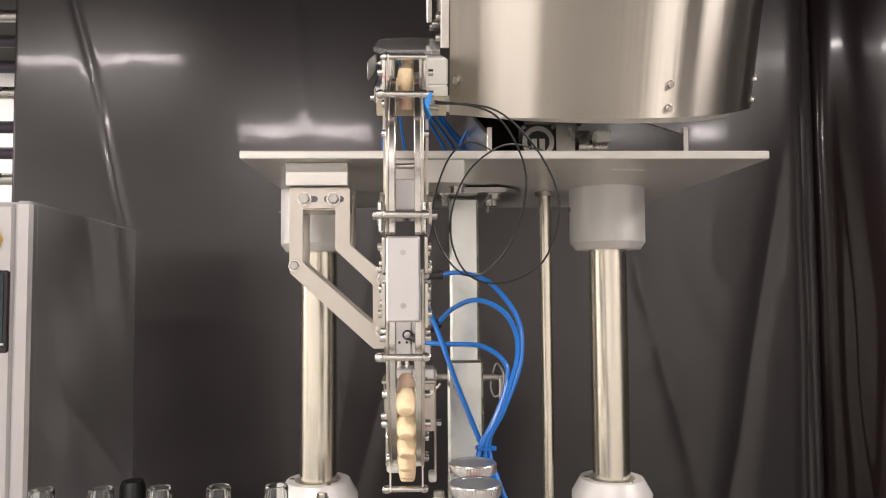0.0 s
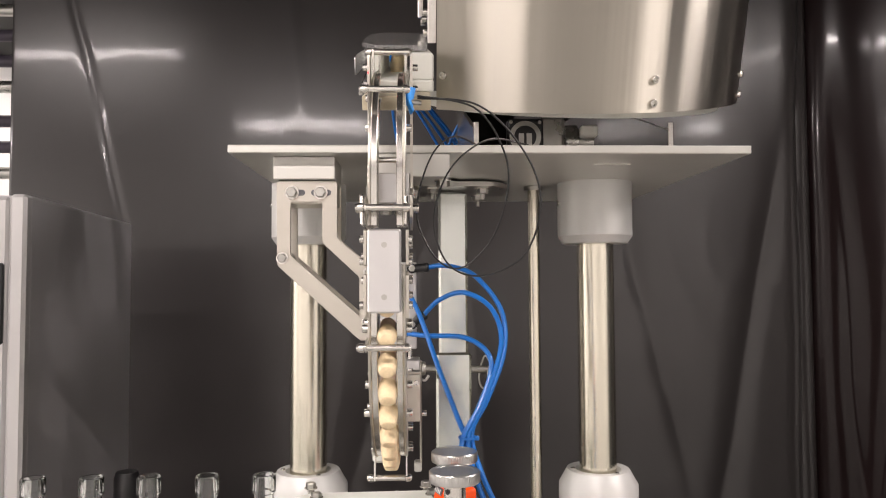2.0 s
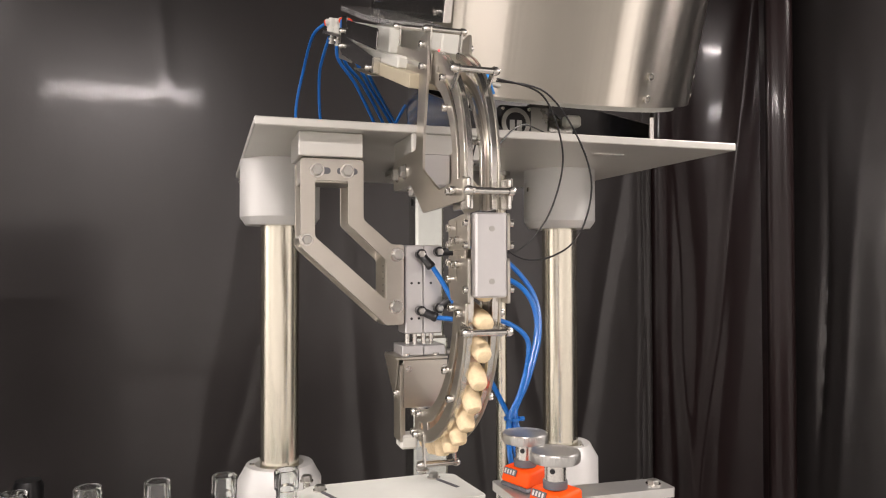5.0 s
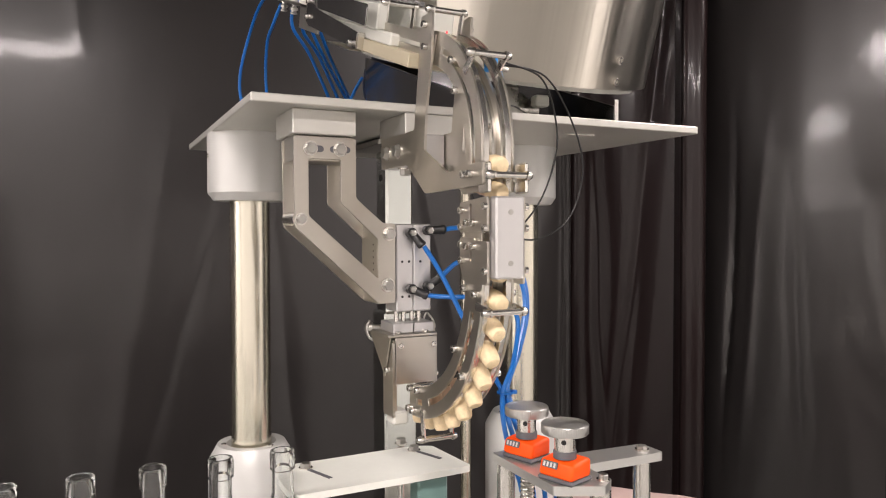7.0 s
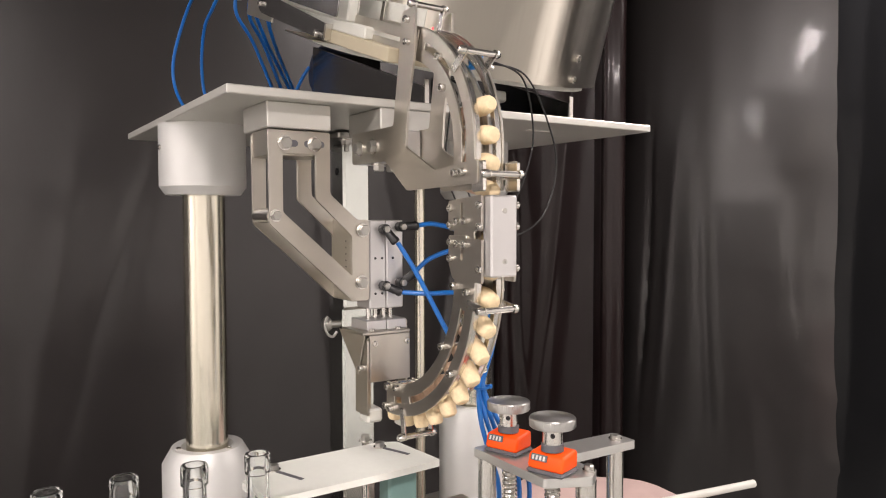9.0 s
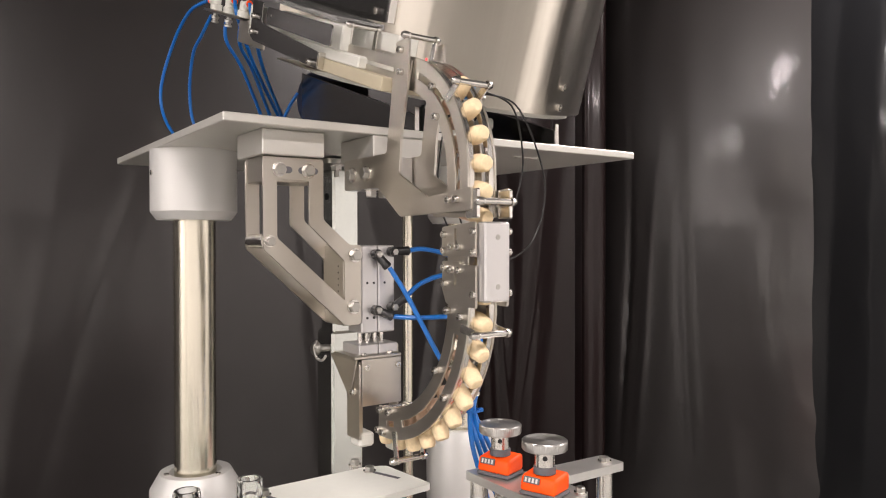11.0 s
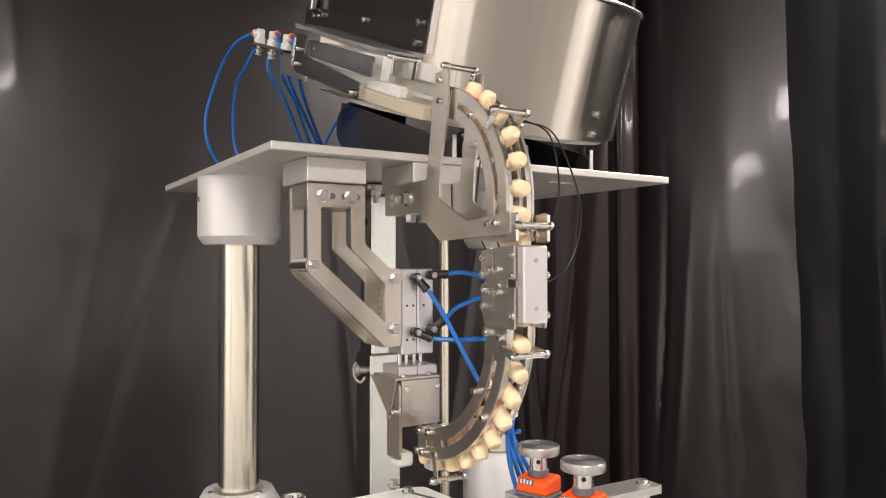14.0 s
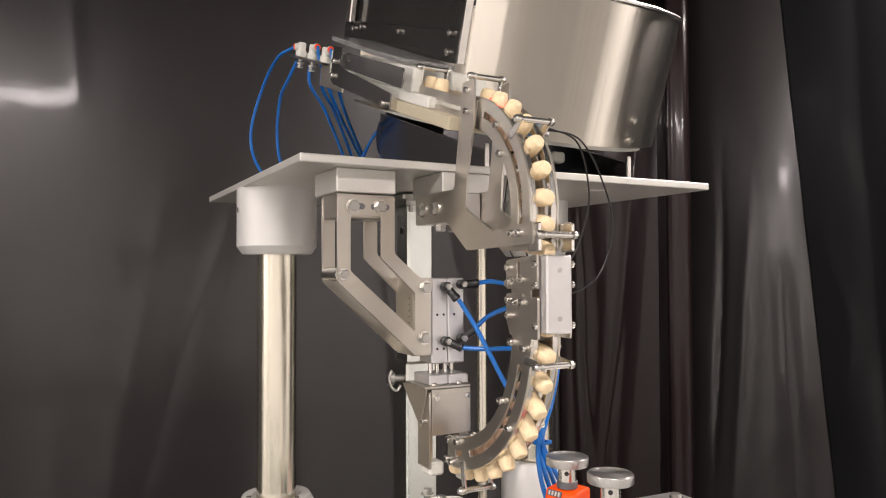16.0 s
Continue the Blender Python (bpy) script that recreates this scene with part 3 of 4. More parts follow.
def cross_bar(parent, s, out, x0=-0.0215, x1=0.0165, ears=True):
    """A round bar over the rails on two small ears, with domed nuts."""
    y, z = on_chute(s, out)
    part("bar", rod((CX + x0, y, z), (CX + x1, y, z), 0.0034, 14), M["steel"], parent)
    for x, d in ((CX + x0, -1), (CX + x1, 1)):
        part("domed_nut", lathe([(0, 0), (0.0046, 0), (0.0046, 0.004), (0.003, 0.007), (0, 0.0075)], (x, y, z), (d, 0, 0), 14), M["steel"], parent)
    if ears:
        for x in (CX - 0.0205, CX + 0.0165):
            a, b = on_chute(s - 0.005, -0.010), on_chute(s + 0.005, -0.010)
            c, e = on_chute(s + 0.0035, out + 0.004), on_chute(s - 0.0035, out + 0.004)
            part("ear", cut_plate(rounded([a, b, c, e], 0.002), [], lambda u, v: Vector((x, u, v)), Vector((0.002, 0, 0))), M["steel"], parent)


def build_chute():
    c = thing("cork_chute", "curved stainless twin-rail chute hung from the plate", "chute")
    S1, S2 = LINE + ARC1, LINE + ARC1 + DROP
    for side in (-1, 1):
        x = CX + side * 0.0175
        step = Vector((0.003, 0, 0))
        put = lambda u, v, x=x: Vector((x - 0.0015, u, v))
        # upper rail
        part("upper_rail", cut_plate(rail_band(LINE - 0.012, S1 + 0.045, -0.037, 0.0), [rail_slot(LINE + 0.014, S1 + 0.018, -0.0220, -0.0145)], put, step), M["steel_brushed"], c)
        # lower rail
        part("lower_rail", cut_plate(rail_band(S2 - 0.050, TOTAL + 0.004, -0.037, 0.0), [rail_slot(S2 + 0.038, TOTAL - 0.058, -0.0220, -0.0145), rail_slot(TOTAL - 0.036, TOTAL - 0.018, -0.022, -0.0145, 8)], put, step), M["steel_brushed"], c)
        # joining plates by the block
        xo = x + side * 0.003
        puto = lambda u, v, xo=xo: Vector((xo - 0.0015, u, v))
        up = rounded([(0.711, 1.522), (0.769, 1.517), (0.769, 1.486), (0.711, 1.486)], 0.003)
        part("joint_plate", cut_plate(up, [slot((0.745, 1.506), 0.019, 0.004, math.pi / 2)], puto, step), M["steel_brushed"], c)
        lo = rounded([(0.711, 1.478), (0.738, 1.478), (0.738, 1.481), (0.769, 1.481), (0.769, 1.452), (0.762, 1.436), (0.711, 1.434)], 0.003)
        part("joint_plate", cut_plate(lo, [slot((0.745, 1.466), 0.021, 0.004, math.pi / 2)], puto, step), M["steel_brushed"], c)
        for y, z in ((0.764, 1.509), (0.713, 1.512), (0.764, 1.492), (0.752, 1.496), (0.738, 1.496), (0.713, 1.4905), (0.764, 1.474), (0.752, 1.472), (0.738, 1.472), (0.713, 1.448), (0.764, 1.457)):
            cap_screw(c, (xo + side * 0.0015, y, z), (side, 0, 0), 0.0038, 0.0038)
        # inner guide strips
        xi = CX + side * 0.0128
        puti = lambda u, v, xi=xi: Vector((xi - 0.0032, u, v))
        for s0, s1 in ((LINE - 0.010, S1 + 0.045), (S2 - 0.050, TOTAL)):
            part("guide_strip", cut_plate(rail_band(s0, s1, -0.008, -0.001), [], puti, Vector((0.0064, 0, 0))), M["steel"], c)
            part("guide_strip", cut_plate(rail_band(s0, s1, -0.0365, -0.029), [], puti, Vector((0.0064, 0, 0))), M["steel"], c)
        # track rail from the feeder
        outline = [on_chute(0.015, -0.004), on_chute(LINE - 0.002, -0.004), on_chute(LINE - 0.002, -0.034), on_chute(0.015, -0.034)]
        hole = [on_chute(0.045, -0.017), on_chute(LINE - 0.012, -0.017), on_chute(LINE - 0.012, -0.022), on_chute(0.045, -0.022)]
        part("track_rail", cut_plate(outline, [hole], lambda u, v, x=x: Vector((x + side * 0.003 - 0.001, u, v)), Vector((0.002, 0, 0))), M["steel_brushed"], c)
        for s, o in ((0.022, -0.010), (0.022, -0.029), (LINE + 0.09, -0.034), (LINE + 0.055, -0.016), (S2 + 0.012, -0.034), (S2 + 0.10, -0.034), (S2 + 0.115, -0.006), (TOTAL - 0.030, -0.033), (TOTAL - 0.012, -0.007), (TOTAL - 0.004, -0.033), (TOTAL, -0.008), (S2 + 0.015, -0.010)):
            y, z = on_chute(s, o)
            cap_screw(c, (CX + side * 0.019, y, z), (side, 0, 0), 0.0042, 0.006)
    cross_bar(c, 0.024, 0.020)
    cross_bar(c, LINE - 0.022, 0.022)
    cross_bar(c, LINE + 0.088, 0.017)
    cross_bar(c, S1 + 0.030, 0.025)
    cross_bar(c, S2 + 0.028, 0.019)
    cross_bar(c, TOTAL - 0.037, 0.024)
    for s in (S1 - 0.035, S2 + 0.10, TOTAL - 0.004):
        y, z = on_chute(s, -0.034)
        part("spacer", rod((CX - 0.017, y, z), (CX + 0.017, y, z), 0.003, 12), M["steel"], c)
    # clamp ears at the bar above the block
    for x in (CX - 0.0225, CX + 0.0195):
        part("clamp_ear", box((x, 0.714, 1.540), (0.004, 0.022, 0.030), 0.0015), M["steel"], c)
    cover = part("cover_block", box((CX - 0.0015, 0.7075, 1.481), (0.0325, 0.015, 0.081), 0.0018), M["aluminium"], c, "satin aluminium cover block")
    for z in (1.506, 1.456):
        part("screw", lathe([(0, 0), (0.0028, 0), (0.0028, 0.0006), (0.0012, 0.0006), (0.0012, 0.0001), (0, 0.0001)], (CX - 0.0015, 0.7, z), (0, -1, 0), 14), M["zinc"], cover)
    return c


build_chute()


def hanger():
    h = thing("chute_hanger", "bent stainless hanger plates holding the chute", "bracket")
    pts = [(0.828, 1.732), (0.856, 1.732), (0.878, 1.606), (0.985, 1.606), (0.985, 1.567), (0.899, 1.567), (0.848, 1.530), (0.713, 1.533), (0.713, 1.557), (0.790, 1.550), (0.850, 1.579), (0.846, 1.622), (0.831, 1.68)]
    for side in (-1, 1):
        x = CX + side * 0.0245
        part("hanger_plate", cut_plate(rounded(pts, 0.004, 3), [], lambda u, v: Vector((x - 0.0015, u, v)), Vector((0.003, 0, 0))), M["steel_brushed"], h)
        for y, z in ((0.842, 1.720), (0.842, 1.695), (0.735, 1.545), (0.748, 1.545)):
            cap_screw(h, (x + side * 0.0015, y, z), (side, 0, 0), 0.004, 0.006)
        for y in (0.925, 0.962):
            hex_bolt(h, (x + side * 0.0015, y, 1.586), (side, 0, 0), 0.0075, 0.006)
    part("clamp_block", box((CX, 0.94, 1.586), (0.045, 0.09, 0.038), 0.0015), M["aluminium"], h)
    part("top_block", box((0.024, 0.965, 1.6185), (0.092, 0.088, 0.030), 0.0012), M["plate_anodised"], h)
    for x in (-0.012, 0.006):
        hex_bolt(h, (x, 0.945, 1.567), (0, 0, -1), 0.0075, 0.008)
    hex_bolt(h, (0.062, 0.950, 1.6035), (0, 0, -1), 0.009, 0.008)


hanger()


# ---------------------------------------------------------------- cylinder bracket, air cylinder and gripper
def bracket():
    b = thing("cylinder_bracket", "welded stainless double-plate bracket under the plate", "bracket")
    part("mount_block", box((-0.1175, 0.985, 1.6185), (0.079, 0.085, 0.0300), 0.0012), M["plate_anodised"], b)
    part("drop_block", box((-0.115, 0.982, 1.588), (0.074, 0.054, 0.031), 0.001), M["steel_brushed"], b)
    outer = [(-0.154, 1.602), (-0.076, 1.602), (-0.076, 1.528), (-0.040, 1.497), (-0.024, 1.497), (-0.024, 1.396), (-0.047, 1.396), (-0.153, 1.493)]
    inner = [(-0.136, 1.575), (-0.095, 1.575), (-0.095, 1.522), (-0.047, 1.477), (-0.047, 1.427), (-0.136, 1.506)]
    holes = [inner, slot((-0.130, 1.587), 0.024, 0.007), slot((-0.0965, 1.587), 0.024, 0.007)]
    for y in (0.950, 1.007):
        part("side_plate", cut_plate(rounded(outer, 0.004, 3), [rounded(holes[0], 0.003, 3)], lambda u, v: Vector((u, y, v)), Vector((0, 0.004, 0))), M["steel_brushed"], b)
    # grey patches on the plate stand for the shade in two uncut slots
    for x in (-0.130, -0.0965):
        part("slot_shade", cut_plate(slot((x, 1.587), 0.026, 0.008), [], lambda u, v: Vector((u, 0.9494, v)), Vector((0, 0.0003, 0))), M["grey_plastic"], b)
    for x, z in ((-0.134, 1.587), (-0.097, 1.587), (-0.146, 1.502), (-0.033, 1.484), (-0.035, 1.419)):
        hex_bolt(b, (x, 0.9493, z), (0, -1, 0), 0.0072 if z != 1.502 else 0.006, 0.006)
    part("elbow_spacer", rod((-0.146, 0.953, 1.502), (-0.146, 1.008, 1.502), 0.009, 24), M["steel"], b)
    part("end_web", box((-0.036, 0.981, 1.446), (0.022, 0.054, 0.102), 0.001), M["steel_brushed"], b)
    # row of flat black discs in place of the shade in small holes
    for k in range(6):
        part("mark_hole_shade", lathe([(0, 0), (0.0012, 0), (0.0012, 0.0004), (0, 0.0004)], (-0.047, 0.968, 1.47 - 0.008 * k), (-1, 0, 0), 8), M["black_plastic"], b)


def air_cylinder():
    a = thing("air_cylinder", "twin-bore aluminium air cylinder with black push fittings", "pneumatics")
    part("body", box((-0.0098, 0.972, 1.440), (0.0235, 0.038, 0.113), 0.0015), M["aluminium"], a)
    part("body", box((0.0150, 0.972, 1.440), (0.0245, 0.038, 0.113), 0.0015), M["aluminium"], a)
    # the ports' dark insides are drawn as black discs on the body
    for x in (-0.0135, -0.004, 0.012):
        for z in (1.448, 1.403):
            part("port_shade", lathe([(0, 0), (0.0017, 0), (0.0017, 0.0004), (0, 0.0004)], (x, 0.953, z), (0, -1, 0), 10), M["black_plastic"], a)
    for x in (-0.014, -0.004, 0.008, 0.018):
        part("piston_rod", rod((x, 0.972, 1.366), (x, 0.972, 1.386), 0.0032, 12), M["steel"], a)
    ways = (((-0.003, 0.953, 1.485), (0.55, -0.35, -0.78)), ((0.021, 0.953, 1.488), (0.96, -0.2, 0.05)), ((-0.003, 0.953, 1.413), (0.75, -0.4, -0.35)), ((0.021, 0.953, 1.416), (0.72, -0.3, 0.55)))
    for p, d in ways:
        p, d = Vector(p), Vector(d).normalized()
        elbow = part("push_fitting", lathe([(0, 0), (0.0062, 0), (0.0066, 0.010), (0, 0.010)], p, (0, -1, 0), 16), M["black_plastic"], a)
        q = p + Vector((0, -0.007, 0))
        part("sleeve", lathe([(0, 0), (0.0055, 0), (0.0055, 0.016), (0.0062, 0.017), (0.0062, 0.021), (0.0048, 0.0225), (0, 0.0225)], q, d, 16), M["black_plastic"], elbow)
        part("hex_stud", lathe([(0, 0), (0.0045, 0), (0.0045, 0.004), (0.0025, 0.0045), (0, 0.0045)], p + Vector((0, -0.010, 0)), (0, -1, 0), 6), M["zinc"], elbow, smooth=False)


def gripper():
    g = thing("cork_gripper", "stainless gripper box below the air cylinder", "gripper")
    part("carriage", box((-0.012, 0.975, 1.3625), (0.028, 0.046, 0.013), 0.001), M["aluminium"], g)
    part("carriage", box((0.017, 0.975, 1.3625), (0.028, 0.046, 0.013), 0.001), M["aluminium"], g)
    part("top_plate", box((-0.002, 0.975, 1.354), (0.068, 0.062, 0.004), 0.0008), M["steel_brushed"], g)
    for x in (-0.02, 0.018):
        cap_screw(g, (x, 0.951, 1.356), (0, 0, 1), 0.004, 0.003)
    part("front_cover", box((0.0025, 0.9455, 1.322), (0.058, 0.004, 0.060), 0.0008), M["steel_brushed"], g)
    part("core", box((0.004, 0.972, 1.322), (0.052, 0.046, 0.056), 0.001), M["steel"], g)
    for x in (-0.020, 0.026):
        cap_screw(g, (x, 0.9435, 1.341), (0, -1, 0), 0.0038, 0.003)
    outline = rounded([(0.943, 1.346), (0.976, 1.346), (0.976, 1.250), (0.943, 1.250)], 0.002)
    part("side_plate", cut_plate(outline, [], lambda u, v: Vector((-0.0310, u, v)), Vector((0.003, 0, 0))), M["steel_brushed"], g)
    part("slide_bar", box((-0.0255, 0.958, 1.300), (0.005, 0.020, 0.098), 0.001), M["steel_brushed"], g)
    part("side_wedge", cut_plate([(0.945, 1.352), (1.02, 1.352), (0.965, 1.300)], [], lambda u, v: Vector((-0.0335, u, v)), Vector((0.002, 0, 0))), M["steel_brushed"], g)
    cap_screw(g, (-0.0310, 0.955, 1.310), (-1, 0, 0), 0.004, 0.006)
    part("jaw", box((-0.019, 0.957, 1.249), (0.022, 0.026, 0.018), 0.003), M["pom_white"], g, "white plastic jaw")
    part("right_plate", box((0.0320, 0.964, 1.302), (0.003, 0.022, 0.130), 0.001), M["steel_brushed"], g)
    part("jaw", box((0.028, 0.962, 1.232), (0.010, 0.020, 0.012), 0.002), M["pom_white"], g)
    cap_screw(g, (0.0335, 0.960, 1.30), (1, 0, 0), 0.0042, 0.006)


bracket()
air_cylinder()
gripper()


# ---------------------------------------------------------------- hoses, cables, sensor
def hose_thing(name, label, pts, r, mat, group):
    ob = part(name, hose(pts, r, 10, 8), M[mat])
    return tagged(ob, label, "hose" if "hose" in name else "cable", group)


BH = "blue hoses at the cylinder"
hose_thing("air_hose", "blue plastic air hose running straight down", [(0.010, 0.937, 1.468), (0.030, 0.925, 1.43), (0.056, 0.895, 1.358), (0.078, 0.870, 1.302), (0.083, 0.865, 1.288), (0.085, 0.850, 1.250), (0.098, 0.842, 1.205), (0.113, 0.840, 1.165), (0.118, 0.850, 1.10), (0.114, 0.868, 1.02)], 0.0031, "blue_hose", BH)
hose_thing("air_hose", "blue plastic air hose in a wide loop", [(0.041, 0.942, 1.489), (0.065, 0.935, 1.491), (0.100, 0.92, 1.478), (0.131, 0.90, 1.435), (0.132, 0.885, 1.385), (0.110, 0.872, 1.330), (0.091, 0.866, 1.292), (0.101, 0.850, 1.250), (0.122, 0.842, 1.205), (0.145, 0.840, 1.165), (0.150, 0.850, 1.10), (0.146, 0.868, 1.02)], 0.0031, "blue_hose", BH)
hose_thing("air_hose", "blue plastic air hose rising in an arch", [(0.036, 0.940, 1.428), (0.055, 0.93, 1.447), (0.085, 0.91, 1.457), (0.118, 0.895, 1.438), (0.129, 0.885, 1.395), (0.107, 0.870, 1.330), (0.087, 0.860, 1.290), (0.093, 0.850, 1.250), (0.110, 0.842, 1.205), (0.129, 0.840, 1.165), (0.134, 0.850, 1.10), (0.130, 0.868, 1.02)], 0.0031, "blue_hose", BH)
hose_thing("air_hose", "blue plastic air hose leading sideways", [(0.013, 0.938, 1.405), (0.040, 0.92, 1.403), (0.085, 0.90, 1.402), (0.112, 0.885, 1.385), (0.115, 0.88, 1.360), (0.098, 0.865, 1.320), (0.080, 0.858, 1.288), (0.077, 0.850, 1.250), (0.086, 0.842, 1.205), (0.097, 0.840, 1.165), (0.102, 0.850, 1.10), (0.098, 0.868, 1.02)], 0.0031, "blue_hose", BH)
tie = thing("cable_tie", "blue cable tie round the hose bundle", "cable tie")
part("band", lathe([(0.0095, 0), (0.0105, 0), (0.0105, 0.003), (0.0095, 0.003), (0.0095, 0)], (0.0855, 0.8615, 1.287), (0, 0, 1), 20), M["blue_hose"], tie)
part("lock", box((0.096, 0.857, 1.2885), (0.006, 0.005, 0.005), 0.001), M["blue_hose"], tie)

hose_thing("sensor_cable", "thin black sensor cable in a loose loop", [(0.028, 0.765, 1.667), (0.090, 0.790, 1.661), (0.123, 0.810, 1.622), (0.131, 0.820, 1.579), (0.115, 0.830, 1.523), (0.080, 0.835, 1.487), (0.049, 0.840, 1.498), (0.027, 0.850, 1.551), (0.044, 0.870, 1.619), (0.074, 0.900, 1.651), (0.113, 0.950, 1.6465)], 0.0011, "black_cable", "sensor cables")
hose_thing("sensor_cable", "thin black sensor cable in a wide loop", [(0.028, 0.767, 1.665), (0.096, 0.790, 1.663), (0.148, 0.810, 1.616), (0.167, 0.815, 1.560), (0.149, 0.820, 1.501), (0.101, 0.820, 1.477), (0.062, 0.825, 1.491), (0.047, 0.840, 1.543), (0.068, 0.870, 1.606), (0.116, 0.907, 1.648), (0.166, 0.950, 1.652), (0.211, 0.990, 1.6465)], 0.0011, "black_cable", "sensor cables")

sensor = thing("fibre_sensor", "small optical sensor held with blue tape", "sensor")
part("sensor_body", box((0.0200, 0.782, 1.670), (0.008, 0.020, 0.018), 0.002), M["blue_tape"], sensor, "crumpled blue tape")
part("tape_flap", box((0.0225, 0.788, 1.674), (0.004, 0.014, 0.016), 0.001, 2, pose(0, 0, 0, 15, 10, 8)), M["blue_tape"], sensor)
part("tape_flap", box((0.0205, 0.768, 1.656), (0.003, 0.010, 0.014), 0.001, 2, pose(0, 0, 0, -12, -14, 20)), M["blue_tape"], sensor)
part("tip", rod((0.022, 0.766, 1.661), (0.032, 0.768, 1.660), 0.0026, 12), M["zinc"], sensor)
ey, ez = on_chute(LINE + 0.028, 0.004)
# glowing tip is added at the start of the beam
part("added_emitter", rod((-0.0265, ey, ez), (-0.0250, ey, ez), 0.0014, 12), M["red_beam"], sensor, "small red glowing tip added where the sensor beam starts")

beam = bpy.data.lights.new("sensor_beam", "SPOT")
beam.energy, beam.color, beam.spot_size, beam.shadow_soft_size = 0.14, (1.0, 0.03, 0.04), radians(60), 0.001
beam_ob = new("sensor_beam", beam)
beam_ob.matrix_basis = look((-0.0245, ey, ez), (0.02, ey + 0.002, ez - 0.002))

# fittings and hoses behind the track
man = thing("fitting_manifold", "row of white elbow fittings on a steel bracket", "pneumatics")
part("bar", fbox(-0.035, -0.008, 1.86, 2.115, 1.336, 1.341, 0.0008), M["steel_brushed"], man)
part("bar_foot", fbox(-0.035, -0.032, 1.775, 1.90, 1.300, 1.341, 0.0008), M["steel_brushed"], man)
MX, MU, MA = -0.020, 2.085, 1.341
for k in range(3):
    p = F(MX, MU - 0.080 * k, MA)
    side = Vector((-0.012, 0.006, 0)) if k == 0 else Vector((0.002, -0.016, 0))
    fitting = part("elbow", lathe([(0, 0), (0.011, 0), (0.011, 0.010), (0.0085, 0.011), (0.0085, 0.024), (0.0065, 0.027), (0.0, 0.027)], p, FA, 18), M["pom_white"], man, "white push-in elbow")
    part("arm", rod(p + FA * 0.018, p + FA * 0.018 + side, 0.0075, 16), M["pom_white"], fitting)
    part("ring", rod(p + FA * 0.018 + side, p + FA * 0.018 + side * 1.2, 0.0062, 14), M["orange"], fitting)
    part("stud", lathe([(0, 0), (0.0045, 0), (0.0045, 0.006), (0.0075, 0.007), (0.0075, 0.011), (0.005, 0.012), (0.005, 0.015), (0.0068, 0.016), (0.0068, 0.019), (0, 0.020)], p - FA * 0.005, -FA, 16), M["zinc"], fitting)
RH = "blue hoses behind the feeder"
e0, e1, e2 = (F(MX, MU - 0.080 * k, MA + 0.018) for k in range(3))
b0 = F(MX - 0.004, MU + 0.012, MA - 0.012)
hose_thing("air_hose", "blue plastic air hose bowing out over the plate", [e0 + Vector((-0.014, 0.014, 0)), e0 + Vector((-0.030, 0.075, -0.008)), (-0.056, 1.70, 1.915), (-0.068, 1.755, 1.83), (-0.062, 1.745, 1.76), (-0.042, 1.66, 1.69), (-0.026, 1.55, 1.65), (-0.022, 1.471, 1.640)], 0.0033, "blue_hose", RH)
hose_thing("air_hose", "blue plastic air hose hanging to the plate", [b0, b0 + Vector((-0.006, 0.045, -0.030)), (-0.028, 1.66, 1.885), (-0.018, 1.72, 1.815), (-0.006, 1.72, 1.745), (0.012, 1.62, 1.680), (0.014, 1.471, 1.640)], 0.0033, "blue_hose", RH)
drops = ((e1 + Vector((0.002, -0.019, 0)), 0.128, 1.57), (F(MX, MU - 0.080 + 0.012, MA - 0.012), 0.084, 1.56), (e2 + Vector((0.002, -0.019, 0)), 0.140, 1.58), (F(MX, MU - 0.160 + 0.012, MA - 0.012), 0.108, 1.57))
for k, (e, gx, gy) in enumerate(drops):
    hose_thing("air_hose", "blue plastic air hose dropping to the plate", [e, e + Vector((0.004, -0.006 if k % 2 == 0 else 0.014, -0.035)), (0.55 * e.x + 0.45 * gx, 0.45 * e.y + 0.55 * gy, 1.84 - 0.004 * k), (gx, gy, 1.745), (gx + 0.010, gy - 0.035, 1.68), (gx + 0.014, 1.471, 1.640)], 0.0033, "blue_hose", RH)
hose_thing("air_hose", "blue plastic air hose beside the feeder leg", [(0.115, 1.46, 1.79), (0.100, 1.47, 1.76), (0.082, 1.475, 1.71), (0.075, 1.465, 1.6455)], 0.0031, "blue_hose", RH)


# ---------------------------------------------------------------- bottles, guide, counters
def bottle():
    prof = [(0, 0), (0.034, 0), (0.036, 0.004), (0.036, 0.19), (0.030, 0.215), (0.0155, 0.236), (0.0128, 0.25), (0.0125, 0.276), (0.0148, 0.278), (0.0150, 0.297), (0.0138, 0.300), (0.0105, 0.300), (0.0098, 0.297), (0.0100, 0.25), (0.0125, 0.234), (0.027, 0.213), (0.0325, 0.19), (0.0325, 0.012), (0, 0.010)]
    return part("bottle", lathe(prof, seg=32), M["glass"])


BX = [-0.459, -0.386, -0.314, -0.241, -0.169]
first = tagged(bottle(), "empty clear glass bottle on the conveyor", "bottle", "bottles on the conveyor")
first.location = (BX[0], 0.955, 0.9256)
for x in BX[1:]:
    copy_thing(first, pose(x, 0.955, 0.9256))

